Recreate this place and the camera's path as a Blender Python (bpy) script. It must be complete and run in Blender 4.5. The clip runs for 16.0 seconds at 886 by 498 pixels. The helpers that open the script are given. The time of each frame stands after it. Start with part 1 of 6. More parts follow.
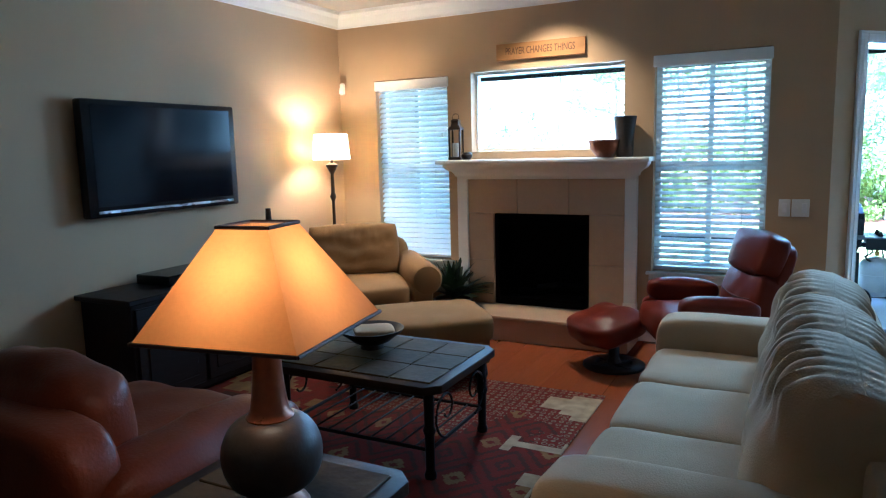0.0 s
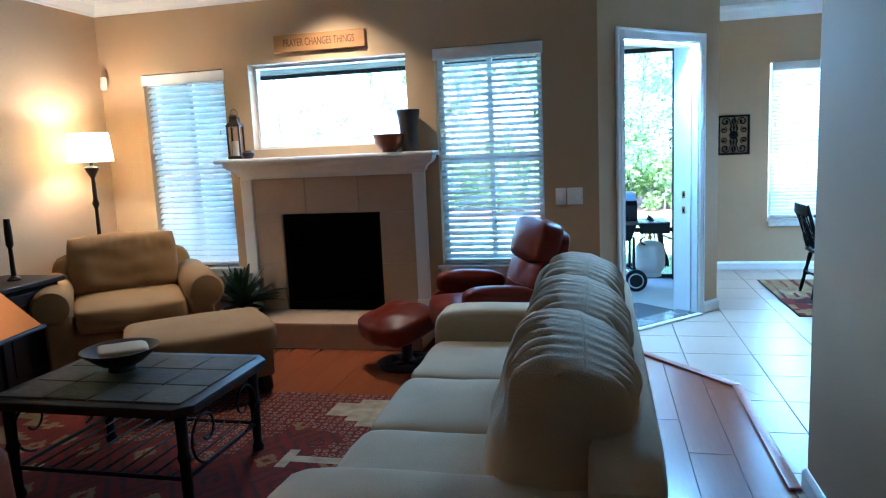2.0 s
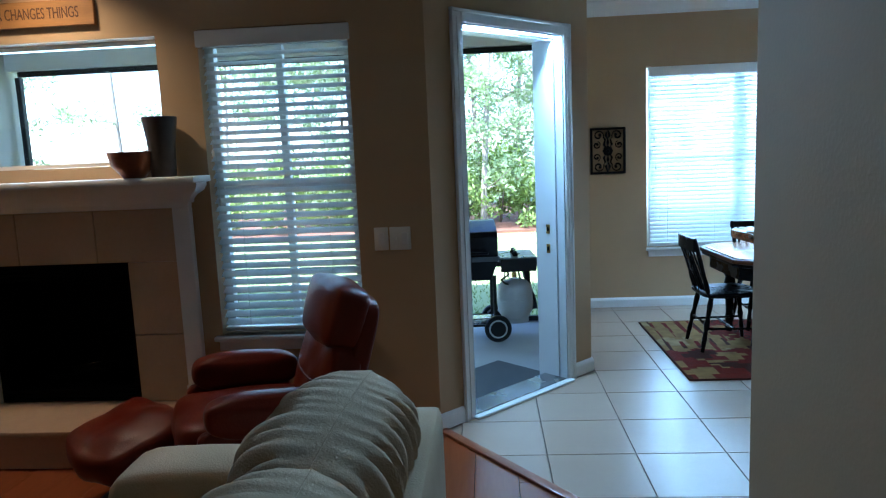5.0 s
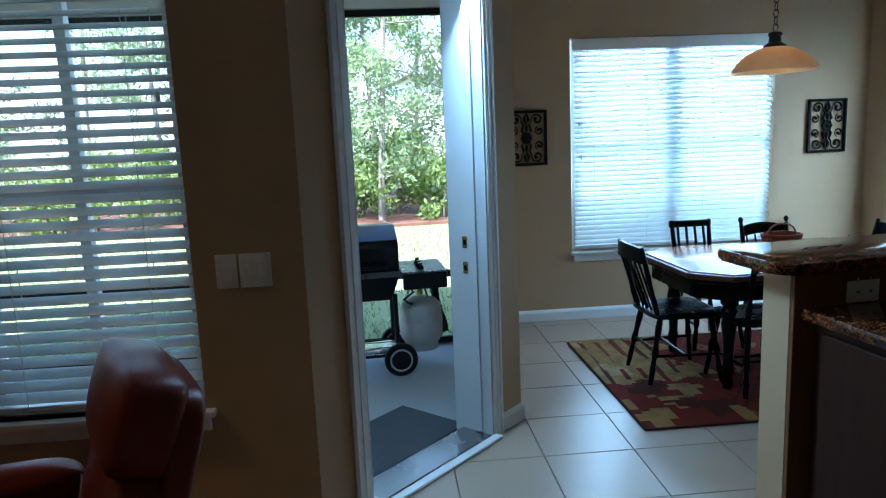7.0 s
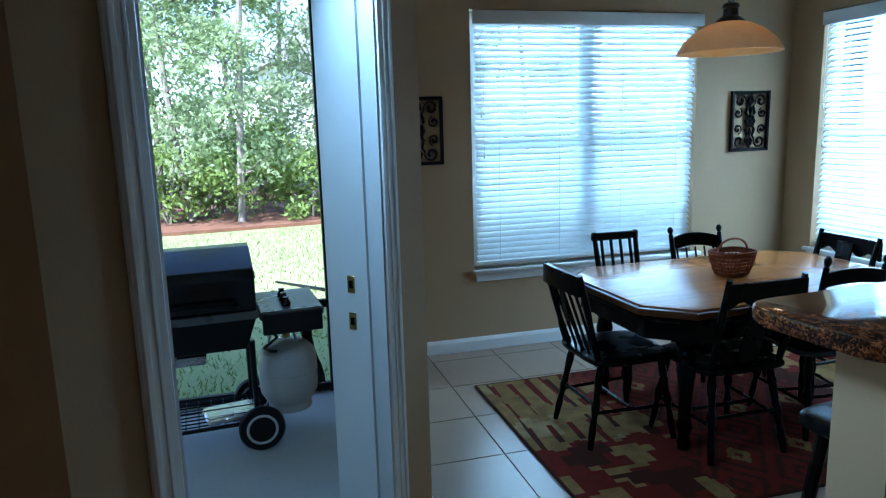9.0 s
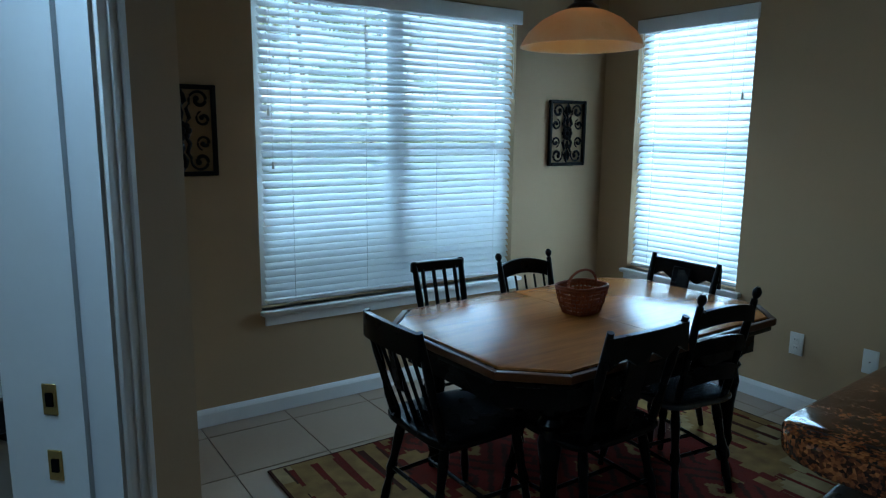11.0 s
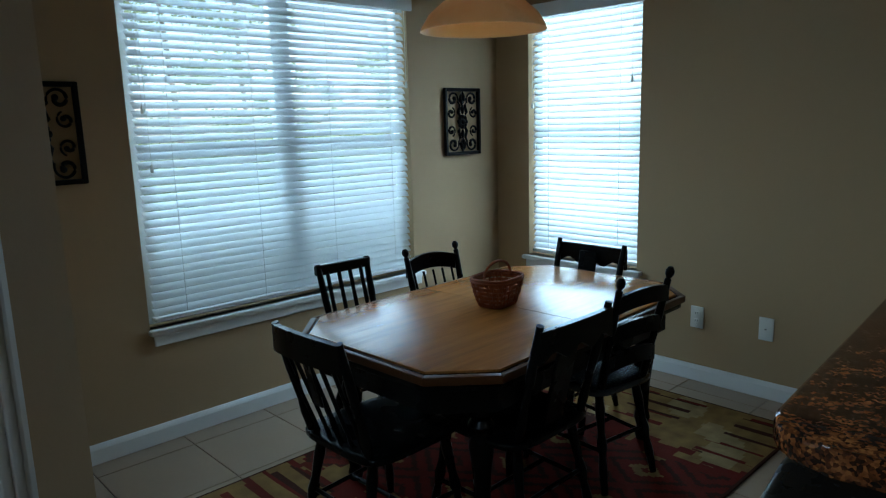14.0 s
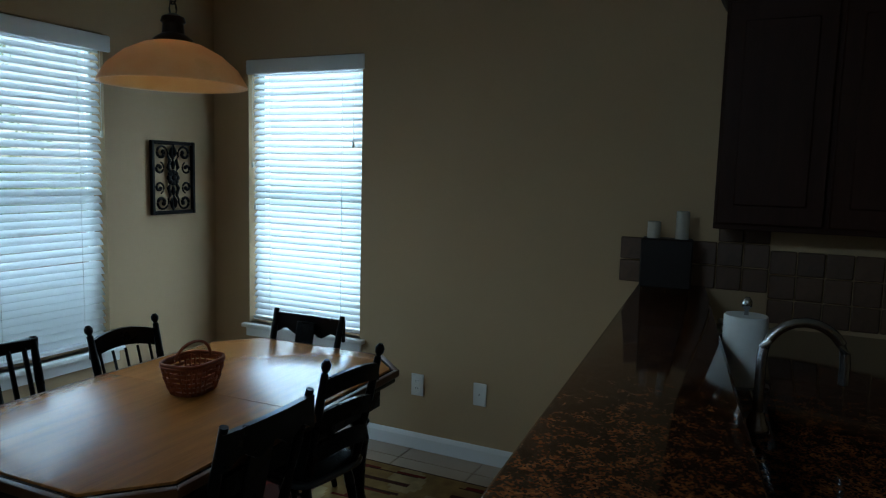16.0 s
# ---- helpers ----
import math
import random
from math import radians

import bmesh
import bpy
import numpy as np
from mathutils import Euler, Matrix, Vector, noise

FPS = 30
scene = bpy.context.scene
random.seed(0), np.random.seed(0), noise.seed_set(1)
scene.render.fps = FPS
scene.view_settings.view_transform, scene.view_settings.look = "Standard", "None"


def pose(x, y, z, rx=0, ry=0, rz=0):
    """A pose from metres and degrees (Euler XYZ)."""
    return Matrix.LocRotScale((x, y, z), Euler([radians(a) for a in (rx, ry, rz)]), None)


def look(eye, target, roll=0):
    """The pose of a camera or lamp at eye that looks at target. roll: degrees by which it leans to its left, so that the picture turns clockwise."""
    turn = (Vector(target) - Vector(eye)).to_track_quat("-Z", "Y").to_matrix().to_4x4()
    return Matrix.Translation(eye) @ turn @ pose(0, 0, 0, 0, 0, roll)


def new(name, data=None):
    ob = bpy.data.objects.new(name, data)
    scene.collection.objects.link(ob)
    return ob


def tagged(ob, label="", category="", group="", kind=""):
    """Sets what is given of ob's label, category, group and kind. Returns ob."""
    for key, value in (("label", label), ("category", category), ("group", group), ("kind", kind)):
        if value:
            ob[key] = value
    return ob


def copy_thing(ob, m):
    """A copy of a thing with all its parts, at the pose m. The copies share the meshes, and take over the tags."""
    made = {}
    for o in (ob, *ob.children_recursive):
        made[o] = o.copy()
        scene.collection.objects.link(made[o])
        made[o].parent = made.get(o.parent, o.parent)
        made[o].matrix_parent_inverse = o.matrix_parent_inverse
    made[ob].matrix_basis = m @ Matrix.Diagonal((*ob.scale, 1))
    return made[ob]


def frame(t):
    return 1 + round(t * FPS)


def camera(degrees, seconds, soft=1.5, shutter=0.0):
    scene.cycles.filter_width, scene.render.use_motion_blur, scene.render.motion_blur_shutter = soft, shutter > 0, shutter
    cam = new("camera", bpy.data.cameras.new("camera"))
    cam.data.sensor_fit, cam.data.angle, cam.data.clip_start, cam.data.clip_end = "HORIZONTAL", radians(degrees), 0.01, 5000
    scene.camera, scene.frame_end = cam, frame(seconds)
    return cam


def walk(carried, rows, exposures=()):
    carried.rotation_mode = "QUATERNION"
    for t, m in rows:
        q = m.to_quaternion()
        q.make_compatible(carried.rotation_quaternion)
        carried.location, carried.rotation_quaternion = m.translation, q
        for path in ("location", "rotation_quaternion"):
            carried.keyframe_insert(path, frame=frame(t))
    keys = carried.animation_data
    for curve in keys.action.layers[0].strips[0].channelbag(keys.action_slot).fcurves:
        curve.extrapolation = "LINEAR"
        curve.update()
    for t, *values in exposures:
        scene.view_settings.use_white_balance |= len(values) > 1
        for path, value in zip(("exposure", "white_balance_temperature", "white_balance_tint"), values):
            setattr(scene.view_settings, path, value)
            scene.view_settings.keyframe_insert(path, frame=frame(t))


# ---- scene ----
cam = camera(65.4, 16.0, soft=1.2)
PATH = [
    (0, (0.586, 1.703, 1.437), (-0.322, 3.463, 1.154), -1.4),
    (0.5, (0.601, 1.736, 1.447), (-0.185, 3.552, 1.159), -1.5),
    (1, (0.706, 1.775, 1.37), (0.069, 3.652, 1.107), -1.4),
    (1.5, (0.759, 1.843, 1.349), (0.269, 3.76, 1.055), -2.2),
    (2, (0.779, 1.985, 1.358), (0.332, 3.913, 1.074), -2.6),
    (2.5, (0.817, 2.164, 1.371), (0.372, 4.094, 1.093), -1.1),
    (3, (0.822, 2.362, 1.37), (0.528, 4.315, 1.052), -1.8),
    (3.5, (0.843, 2.608, 1.384), (0.711, 4.585, 1.113), -2.8),
    (4, (0.912, 2.849, 1.391), (0.799, 4.824, 1.094), -2.9),
    (4.2, (0.959, 2.96, 1.415), (0.802, 4.933, 1.129), -2.1),
    (6.3, (1.08, 4.087, 1.41), (1.074, 6.068, 1.137), -2.0),
    (6.5, (1.082, 4.184, 1.43), (1.116, 6.159, 1.114), -1.4),
    (7, (1.06, 4.478, 1.427), (1.213, 6.445, 1.1), -2.4),
    (7.5, (1.044, 4.747, 1.42), (1.287, 6.706, 1.102), -2.5),
    (8, (1.092, 5.011, 1.423), (1.327, 6.973, 1.11), -1.5),
    (8.5, (1.125, 5.257, 1.413), (1.386, 7.206, 1.048), -1.2),
    (9, (1.128, 5.502, 1.425), (1.649, 7.399, 1.063), -1.6),
    (9.5, (1.165, 5.741, 1.408), (1.83, 7.591, 1.042), -2.2),
    (10, (1.253, 5.976, 1.413), (2.044, 7.784, 1.088), -0.6),
    (12.3, (1.356, 6.488, 1.348), (2.697, 7.893, 0.871), -0.7),
    (12.5, (1.352, 6.475, 1.344), (2.687, 7.877, 0.842), -1.1),
    (13, (1.336, 6.472, 1.323), (2.664, 7.859, 0.764), -0.9),
    (13.5, (1.336, 6.479, 1.341), (2.676, 7.875, 0.837), -1.0),
    (14, (1.357, 6.494, 1.385), (2.71, 7.921, 1.019), -1.6),
    (14.5, (1.39, 6.507, 1.415), (2.743, 7.957, 1.156), -1.3),
    (15, (1.458, 6.518, 1.424), (2.834, 7.954, 1.218), -0.8),
    (15.5, (1.558, 6.49, 1.432), (3.089, 7.764, 1.252), 0.7),
    (16, (1.601, 6.487, 1.443), (3.392, 7.35, 1.222), 1.5),
]
EXPOSURES = [(0, 3.95, 4350, 5), (1, 4.15, 4150, 4), (1.5, 4.05, 4200, 4), (2.5, 3.7, 4250, 5), (3.5, 3.0, 4450, 6), (4.2, 2.85, 4600, 7), (6.5, 2.45, 5050, 8), (8, 1.95, 5000, 7), (9, 1.9, 4950, 6), (10, 1.45, 5150, 6), (12.5, 0.75, 5750, 7), (13, 1.0, 5850, 7), (13.5, 1.25, 5950, 7), (14, 1.05, 5950, 7), (14.5, 0.75, 5950, 7), (15, 0.6, 6000, 8), (16, 0.7, 6100, 9)]
walk(cam, [(t, look(eye, target, roll)) for t, eye, target, roll in PATH], EXPOSURES)

# ---- world, sun, lamps ----
world = bpy.data.worlds.new("sky")
scene.world = world
world.use_nodes = True
wn = world.node_tree.nodes
sky = wn.new("ShaderNodeTexSky")
sky.sky_type, sky.sun_disc = "NISHITA", False
SUN_UP, SUN_TURN = radians(52), radians(215)
sky.sun_elevation, sky.sun_rotation = SUN_UP, SUN_TURN
world.node_tree.links.new(sky.outputs[0], wn["Background"].inputs[0])
wn["Background"].inputs[1].default_value = 0.15
sun = new("sun", bpy.data.lights.new("sun", "SUN"))
sun.data.energy, sun.data.angle, sun.data.color = 5.0, radians(0.6), (1.0, 0.95, 0.86)
sun.matrix_world = look((0, 0, 30), (-math.sin(SUN_TURN) * math.cos(SUN_UP) * 9, -math.cos(SUN_TURN) * math.cos(SUN_UP) * 9, 30 - math.sin(SUN_UP) * 9))


def bulb(name, at, watts, colour, size=0.04):
    ob = new(name, bpy.data.lights.new(name, "POINT"))
    ob.data.energy, ob.data.color, ob.data.shadow_soft_size = watts, colour, size
    ob.location = at
    return ob


def window_light(name, centre, facing, w, h, watts):
    """An area lamp that stands in for the daylight at an opening."""
    ob = new(name, bpy.data.lights.new(name, "AREA"))
    ob.data.shape, ob.data.size, ob.data.size_y, ob.data.energy = "RECTANGLE", w, h, watts
    ob.data.color = (0.58, 0.835, 1.0)
    ob.matrix_world = look(centre, Vector(centre) + Vector(facing))
    return ob


WARM = (1.0, 0.66, 0.34)
bulb("bulb_table_lamp", (-0.53, 2.93, 1.12), 0.36, WARM)
bulb("bulb_floor_lamp", (-2.75, 6.26, 1.50), 2.9, WARM)
bulb("bulb_pendant", (3.22, 8.22, 1.75), 0.24, WARM)
spot = new("bulb_recessed", bpy.data.lights.new("bulb_recessed", "SPOT"))
spot.data.energy, spot.data.color, spot.data.spot_size, spot.data.spot_blend, spot.data.shadow_soft_size = 12, WARM, radians(112), 0.9, 0.05
spot.matrix_world = look((-1.05, 6.42, 2.595), (-1.05, 6.46, 1))
window_light("daylight_dining", (3.19, 9.74, 1.50), (0, -1, -0.1), 1.6, 1.35, 25)
window_light("daylight_side", (4.95, 8.84, 1.42), (-1, 0, -0.08), 0.85, 1.45, 32)
window_light("daylight_transom", (-1.16, 7.05, 1.78), (0, -1, -0.1), 1.25, 0.6, 3.5)
window_light("daylight_right", (0.02, 7.05, 1.35), (0, -1, -0.05), 0.8, 1.6, 0.8)
# Added strip lamp under the door head, in place of the doorway's daylight.
window_light("door_head_daylight_fill", (1.19, 7.31, 2.02), (0.6, -0.6, -0.62), 0.72, 0.10, 7.5)
window_light("daylight_left", (-2.31, 7.05, 1.35), (0, -1, -0.05), 0.75, 1.6, 1.0)

# ---- materials ----
def material(name, colour, rough=0.6, metal=0.0, vary=0.12, scale=6.0, fine=60.0, bump=0.15, other=None, spec=0.5, per_object=0.0, stretch=(1, 1, 1), trans=0.0, coat=0.0, uneven=1.0):
    """Base colour with blotches at two sizes, a matching bump and a slightly uneven gloss."""
    m = bpy.data.materials.new(name)
    m.use_nodes = True
    nt = m.node_tree
    N, L = nt.nodes, nt.links
    b = N["Principled BSDF"]
    b.inputs["Metallic"].default_value = metal
    b.inputs["Specular IOR Level"].default_value = spec
    b.inputs["Coat Weight"].default_value = coat
    tc = N.new("ShaderNodeTexCoord")
    mp = N.new("ShaderNodeMapping")
    mp.inputs["Scale"].default_value = stretch
    L.new(tc.outputs["Object"], mp.inputs[0])
    big, small = N.new("ShaderNodeTexNoise"), N.new("ShaderNodeTexNoise")
    for n, s in ((big, scale), (small, fine)):
        n.inputs["Scale"].default_value = s
        n.inputs["Detail"].default_value = 4
        L.new(mp.outputs[0], n.inputs["Vector"])
    mix = N.new("ShaderNodeMix")
    mix.data_type, mix.blend_type = "RGBA", "MIX"
    c2 = other or tuple(c * (1 - 2.2 * vary) for c in colour)
    mix.inputs[6].default_value, mix.inputs[7].default_value = (*colour, 1), (*c2, 1)
    add = N.new("ShaderNodeMath")
    add.operation = "MULTIPLY_ADD"
    add.inputs[1].default_value, add.inputs[2].default_value = 0.45, 0.0
    L.new(small.outputs[0], add.inputs[0])
    ad2 = N.new("ShaderNodeMath")
    ad2.operation = "MULTIPLY_ADD"
    ad2.inputs[1].default_value = 0.6
    L.new(big.outputs[0], ad2.inputs[0]); L.new(add.outputs[0], ad2.inputs[2])
    src = ad2.outputs[0]
    if per_object:
        oi, m3 = N.new("ShaderNodeObjectInfo"), N.new("ShaderNodeMath")
        m3.operation = "MULTIPLY_ADD"
        m3.inputs[1].default_value = per_object
        L.new(oi.outputs["Random"], m3.inputs[0]); L.new(src, m3.inputs[2])
        src = m3.outputs[0]
    L.new(src, mix.inputs[0])
    L.new(mix.outputs[2], b.inputs["Base Color"])
    r = N.new("ShaderNodeMapRange")
    r.inputs[3].default_value, r.inputs[4].default_value = max(0.03, rough - 0.08 * uneven), min(1, rough + 0.1 * uneven)
    L.new(big.outputs[0], r.inputs[0]); L.new(r.outputs[0], b.inputs["Roughness"])
    if bump:
        bp = N.new("ShaderNodeBump")
        bp.inputs["Strength"].default_value, bp.inputs["Distance"].default_value = bump, 0.004
        L.new(small.outputs[0], bp.inputs["Height"]); L.new(bp.outputs[0], b.inputs["Normal"])
    if trans:
        out = N["Material Output"]
        tr, ms = N.new("ShaderNodeBsdfTranslucent"), N.new("ShaderNodeMixShader")
        L.new(mix.outputs[2], tr.inputs[0])
        ms.inputs[0].default_value = trans
        L.new(b.outputs[0], ms.inputs[1]); L.new(tr.outputs[0], ms.inputs[2]); L.new(ms.outputs[0], out.inputs[0])
    return m


def glass(name, tint=(1, 1, 1), gloss=1.0):
    m = bpy.data.materials.new(name)
    m.use_nodes = True
    N, L = m.node_tree.nodes, m.node_tree.links
    N.remove(N["Principled BSDF"])
    t, g, f, x = N.new("ShaderNodeBsdfTransparent"), N.new("ShaderNodeBsdfGlossy"), N.new("ShaderNodeFresnel"), N.new("ShaderNodeMixShader")
    t.inputs[0].default_value = (*tint, 1)
    g.inputs["Roughness"].default_value = 0.01
    f.inputs[0].default_value = 1.45
    L.new(f.outputs[0], x.inputs[0]); L.new(t.outputs[0], x.inputs[1]); L.new(g.outputs[0], x.inputs[2])
    L.new(x.outputs[0], N["Material Output"].inputs[0])
    return m


def rug_material(name, gold, red, cream, dark, ends):
    """Woven rug in earth colours: stepped blotches, nested diamonds, dots and broken end stripes."""
    m = bpy.data.materials.new(name)
    m.use_nodes = True
    N, L = m.node_tree.nodes, m.node_tree.links
    b = N["Principled BSDF"]
    b.inputs["Roughness"].default_value = 0.95
    b.inputs["Specular IOR Level"].default_value = 0.1
    tc = N.new("ShaderNodeTexCoord")
    xyz = N.new("ShaderNodeSeparateXYZ")
    L.new(tc.outputs["Object"], xyz.inputs[0])

    def put(value, socket):
        if isinstance(value, tuple):
            socket.default_value = (*value, 1) if len(value) == 3 and socket.type == "RGBA" else value
        elif isinstance(value, (int, float)):
            socket.default_value = value
        else:
            L.new(value, socket)

    def calc(op, *args):
        n = N.new("ShaderNodeMath")
        n.operation = op
        for k, v in enumerate(args):
            put(v, n.inputs[k])
        return n.outputs[0]

    def mixc(fac, a, c):
        mx = N.new("ShaderNodeMix")
        mx.data_type = "RGBA"
        for k, v in ((0, fac), (6, a), (7, c)):
            put(v, mx.inputs[k])
        return mx.outputs[2]

    def blotch(step_x, step_y, scale, seed):
        sn = N.new("ShaderNodeVectorMath")
        sn.operation = "SNAP"
        L.new(tc.outputs["Object"], sn.inputs[0])
        sn.inputs[1].default_value = (step_x, step_y, 1)
        ad = N.new("ShaderNodeVectorMath")
        L.new(sn.outputs[0], ad.inputs[0])
        ad.inputs[1].default_value = (seed, seed * 1.7, seed)
        n = N.new("ShaderNodeTexNoise")
        n.inputs["Scale"].default_value, n.inputs["Detail"].default_value = scale, 1.0
        L.new(ad.outputs[0], n.inputs["Vector"])
        return n.outputs[0]

    def over(v, limit):
        return calc("GREATER_THAN", v, limit)

    x, y = xyz.outputs[0], xyz.outputs[1]
    jag = calc("MULTIPLY", calc("SUBTRACT", blotch(0.03, 0.045, 3.2, 3.0), 0.5), 1.1)
    camo = mixc(over(blotch(0.05, 0.028, 6.5, 1.0), 0.46), gold, red)
    camo = mixc(over(blotch(0.045, 0.028, 5.0, 7.0), 0.70), camo, cream)
    camo = mixc(over(blotch(0.06, 0.03, 3.0, 11.0), 0.62), camo, dark)
    px = calc("PINGPONG", calc("SNAP", x, 0.012), 0.155)
    py = calc("PINGPONG", calc("SNAP", y, 0.012), 0.205)
    dd = calc("ADD", calc("DIVIDE", px, 0.155), calc("DIVIDE", py, 0.205))
    ring = calc("PINGPONG", dd, 0.25)
    dia = mixc(over(ring, 0.16), red, dark)
    dia = mixc(over(calc("MULTIPLY", ring, over(0.5, dd)), 0.13), dia, gold)
    vor = N.new("ShaderNodeTexVoronoi")
    vor.inputs["Scale"].default_value, vor.inputs["Randomness"].default_value = 24, 0.3
    L.new(tc.outputs["Object"], vor.inputs["Vector"])
    vd = calc("ABSOLUTE", calc("SUBTRACT", vor.outputs["Distance"], 0.30))
    dots = mixc(over(0.07, vd), red, mixc(0.45, dark, cream))
    if ends:
        lane = calc("ADD", x, calc("MULTIPLY", calc("SUBTRACT", blotch(5, 0.02, 1.1, 2.0), 0.5), 0.07))
        wide = calc("MULTIPLY", blotch(0.02, 0.03, 2.3, 5.0), 0.034)
        thin = over(wide, calc("PINGPONG", lane, 0.052))
        broken = over(blotch(0.104, 0.03, 3.4, 15.0), 0.46)
        tint = mixc(over(blotch(0.104, 5, 9.0, 9.0), 0.5), dark, red)
        bands = mixc(over(blotch(0.03, 0.012, 3.0, 21.0), 0.60), gold, cream)
        bands = mixc(calc("MULTIPLY", thin, broken), bands, tint)
        far = calc("ADD", calc("ABSOLUTE", x), calc("MULTIPLY", jag, 0.55))
        c = mixc(over(far, 0.50), dia, camo)
        half = calc("ADD", calc("MULTIPLY", y, calc("SIGN", x)), calc("MULTIPLY", jag, 0.5))
        c = mixc(calc("MULTIPLY", over(far, 0.62), over(0.16, half)), c, bands)
        c = mixc(over(calc("ABSOLUTE", x), 1.098), c, dark)
        c = mixc(over(calc("ABSOLUTE", y), 0.698), c, dark)
    else:
        edge = calc("ADD", x, jag)
        c = mixc(over(edge, -0.25), camo, dia)
        c = mixc(calc("MULTIPLY", over(calc("ADD", y, jag), 0.62), over(x, 0.05)), c, dots)
        c = mixc(calc("MULTIPLY", over(x, 1.0), over(blotch(0.075, 0.06, 3.0, 4.0), 0.57)), c, cream)
    fuzz = N.new("ShaderNodeTexNoise")
    fuzz.inputs["Scale"].default_value = 14
    L.new(tc.outputs["Object"], fuzz.inputs["Vector"])
    c = mixc(calc("MULTIPLY", fuzz.outputs[0], 0.78), c, dark)
    L.new(c, b.inputs["Base Color"])
    w = N.new("ShaderNodeTexNoise")
    w.inputs["Scale"].default_value = 240
    L.new(tc.outputs["Object"], w.inputs["Vector"])
    bp = N.new("ShaderNodeBump")
    bp.inputs["Strength"].default_value, bp.inputs["Distance"].default_value = 0.5, 0.004
    L.new(w.outputs[0], bp.inputs["Height"])
    L.new(bp.outputs[0], b.inputs["Normal"])
    return m


def granite(name):
    """Polished brown granite: dark, rust and gold grains."""
    m = bpy.data.materials.new(name)
    m.use_nodes = True
    N, L = m.node_tree.nodes, m.node_tree.links
    b = N["Principled BSDF"]
    b.inputs["Roughness"].default_value = 0.07
    b.inputs["Specular IOR Level"].default_value = 0.18
    tc, v, r = N.new("ShaderNodeTexCoord"), N.new("ShaderNodeTexVoronoi"), N.new("ShaderNodeValToRGB")
    v.inputs["Scale"].default_value = 210
    n = N.new("ShaderNodeTexNoise")
    n.inputs["Scale"].default_value, n.inputs["Detail"].default_value = 26, 6
    L.new(tc.outputs["Object"], v.inputs["Vector"])
    L.new(tc.outputs["Object"], n.inputs["Vector"])
    s = N.new("ShaderNodeSeparateColor")
    L.new(v.outputs["Color"], s.inputs[0])
    mx = N.new("ShaderNodeMath")
    mx.operation = "MULTIPLY_ADD"
    mx.inputs[1].default_value = 0.55
    L.new(s.outputs[0], mx.inputs[0])
    h = N.new("ShaderNodeMath")
    h.operation = "MULTIPLY_ADD"
    h.inputs[1].default_value, h.inputs[2].default_value = 1.3, -0.42
    L.new(n.outputs[0], h.inputs[0])
    L.new(h.outputs[0], mx.inputs[2])
    L.new(mx.outputs[0], r.inputs[0])
    r.color_ramp.elements[0].position, r.color_ramp.elements[0].color = 0.12, (0.008, 0.006, 0.005, 1)
    r.color_ramp.elements[1].position, r.color_ramp.elements[1].color = 0.92, (0.24, 0.085, 0.024, 1)
    for p, c in ((0.40, (0.022, 0.009, 0.005, 1)), (0.62, (0.10, 0.028, 0.009, 1))):
        r.color_ramp.elements.new(p).color = c
    L.new(r.outputs[0], b.inputs["Base Color"])
    return m


PAINT = material("cream_wall_paint", (0.445, 0.305, 0.168), 0.8, vary=0.03, scale=2, fine=120, bump=0.12)
CEIL = material("ceiling_paint", (0.58, 0.54, 0.47), 0.85, vary=0.03, fine=90, bump=0.3)
# White door paint greyed: the porch shade is mixed into the colour.
SHADEDTRIM = material("white_door_paint_shade_mixed_in", (0.56, 0.585, 0.61), 0.4, vary=0.04, bump=0.03)
TRIM = material("white_trim_paint", (0.80, 0.80, 0.79), 0.35, vary=0.03, bump=0.03)
SLAT = material("white_blind_slat", (0.84, 0.86, 0.87), 0.4, vary=0.02, bump=0.02, trans=0.36)
PLANK = material("red_wood_plank", (0.27, 0.072, 0.020), 0.24, vary=0.3, scale=4, fine=16, bump=0.004, stretch=(5, 0.4, 1), per_object=0.3, other=(0.185, 0.047, 0.014), uneven=0.2)
STRIPWOOD = material("threshold_wood", (0.34, 0.11, 0.045), 0.35, vary=0.2, stretch=(4, 4, 1))
TILE = material("beige_floor_tile", (0.40, 0.30, 0.218), 0.30, vary=0.12, scale=4, fine=30, bump=0.005, per_object=0.15, other=(0.36, 0.268, 0.195), uneven=0.4)
GROUT = material("tile_grout", (0.22, 0.19, 0.16), 0.9)
STONE = material("beige_surround_tile", (0.50, 0.355, 0.235), 0.4, vary=0.12, scale=5, bump=0.08)
DEADBLACK = material("black_firebox_and_hole_dark", (0.004, 0.004, 0.004), 0.95, spec=0.02)
BLACK = material("black_metal", (0.008, 0.008, 0.009), 0.45, metal=0.1, spec=0.3)
IRON = material("wrought_iron", (0.005, 0.0045, 0.0045), 0.55, metal=0.0, bump=0.3, spec=0.15)
SCREEN = material("black_screen", (0.004, 0.004, 0.006), 0.10, vary=0, bump=0, spec=0.22)
PLASTIC = material("glossy_black_plastic", (0.006, 0.006, 0.007), 0.2, vary=0, bump=0, spec=0.25)
ESPRESSO = material("espresso_wood", (0.016, 0.009, 0.007), 0.5, vary=0.2, stretch=(1, 8, 8), spec=0.25)
BEIGE = material("beige_microfibre", (0.54, 0.405, 0.25), 0.9, vary=0.10, scale=9, fine=180, bump=0.35, spec=0.2)
TAN = material("tan_twill", (0.27, 0.155, 0.058), 0.9, vary=0.10, scale=8, fine=200, bump=0.35, spec=0.2)
LEATHER = material("oxblood_leather", (0.14, 0.017, 0.006), 0.34, spec=0.17, vary=0.25, scale=7, fine=140, bump=0.25)
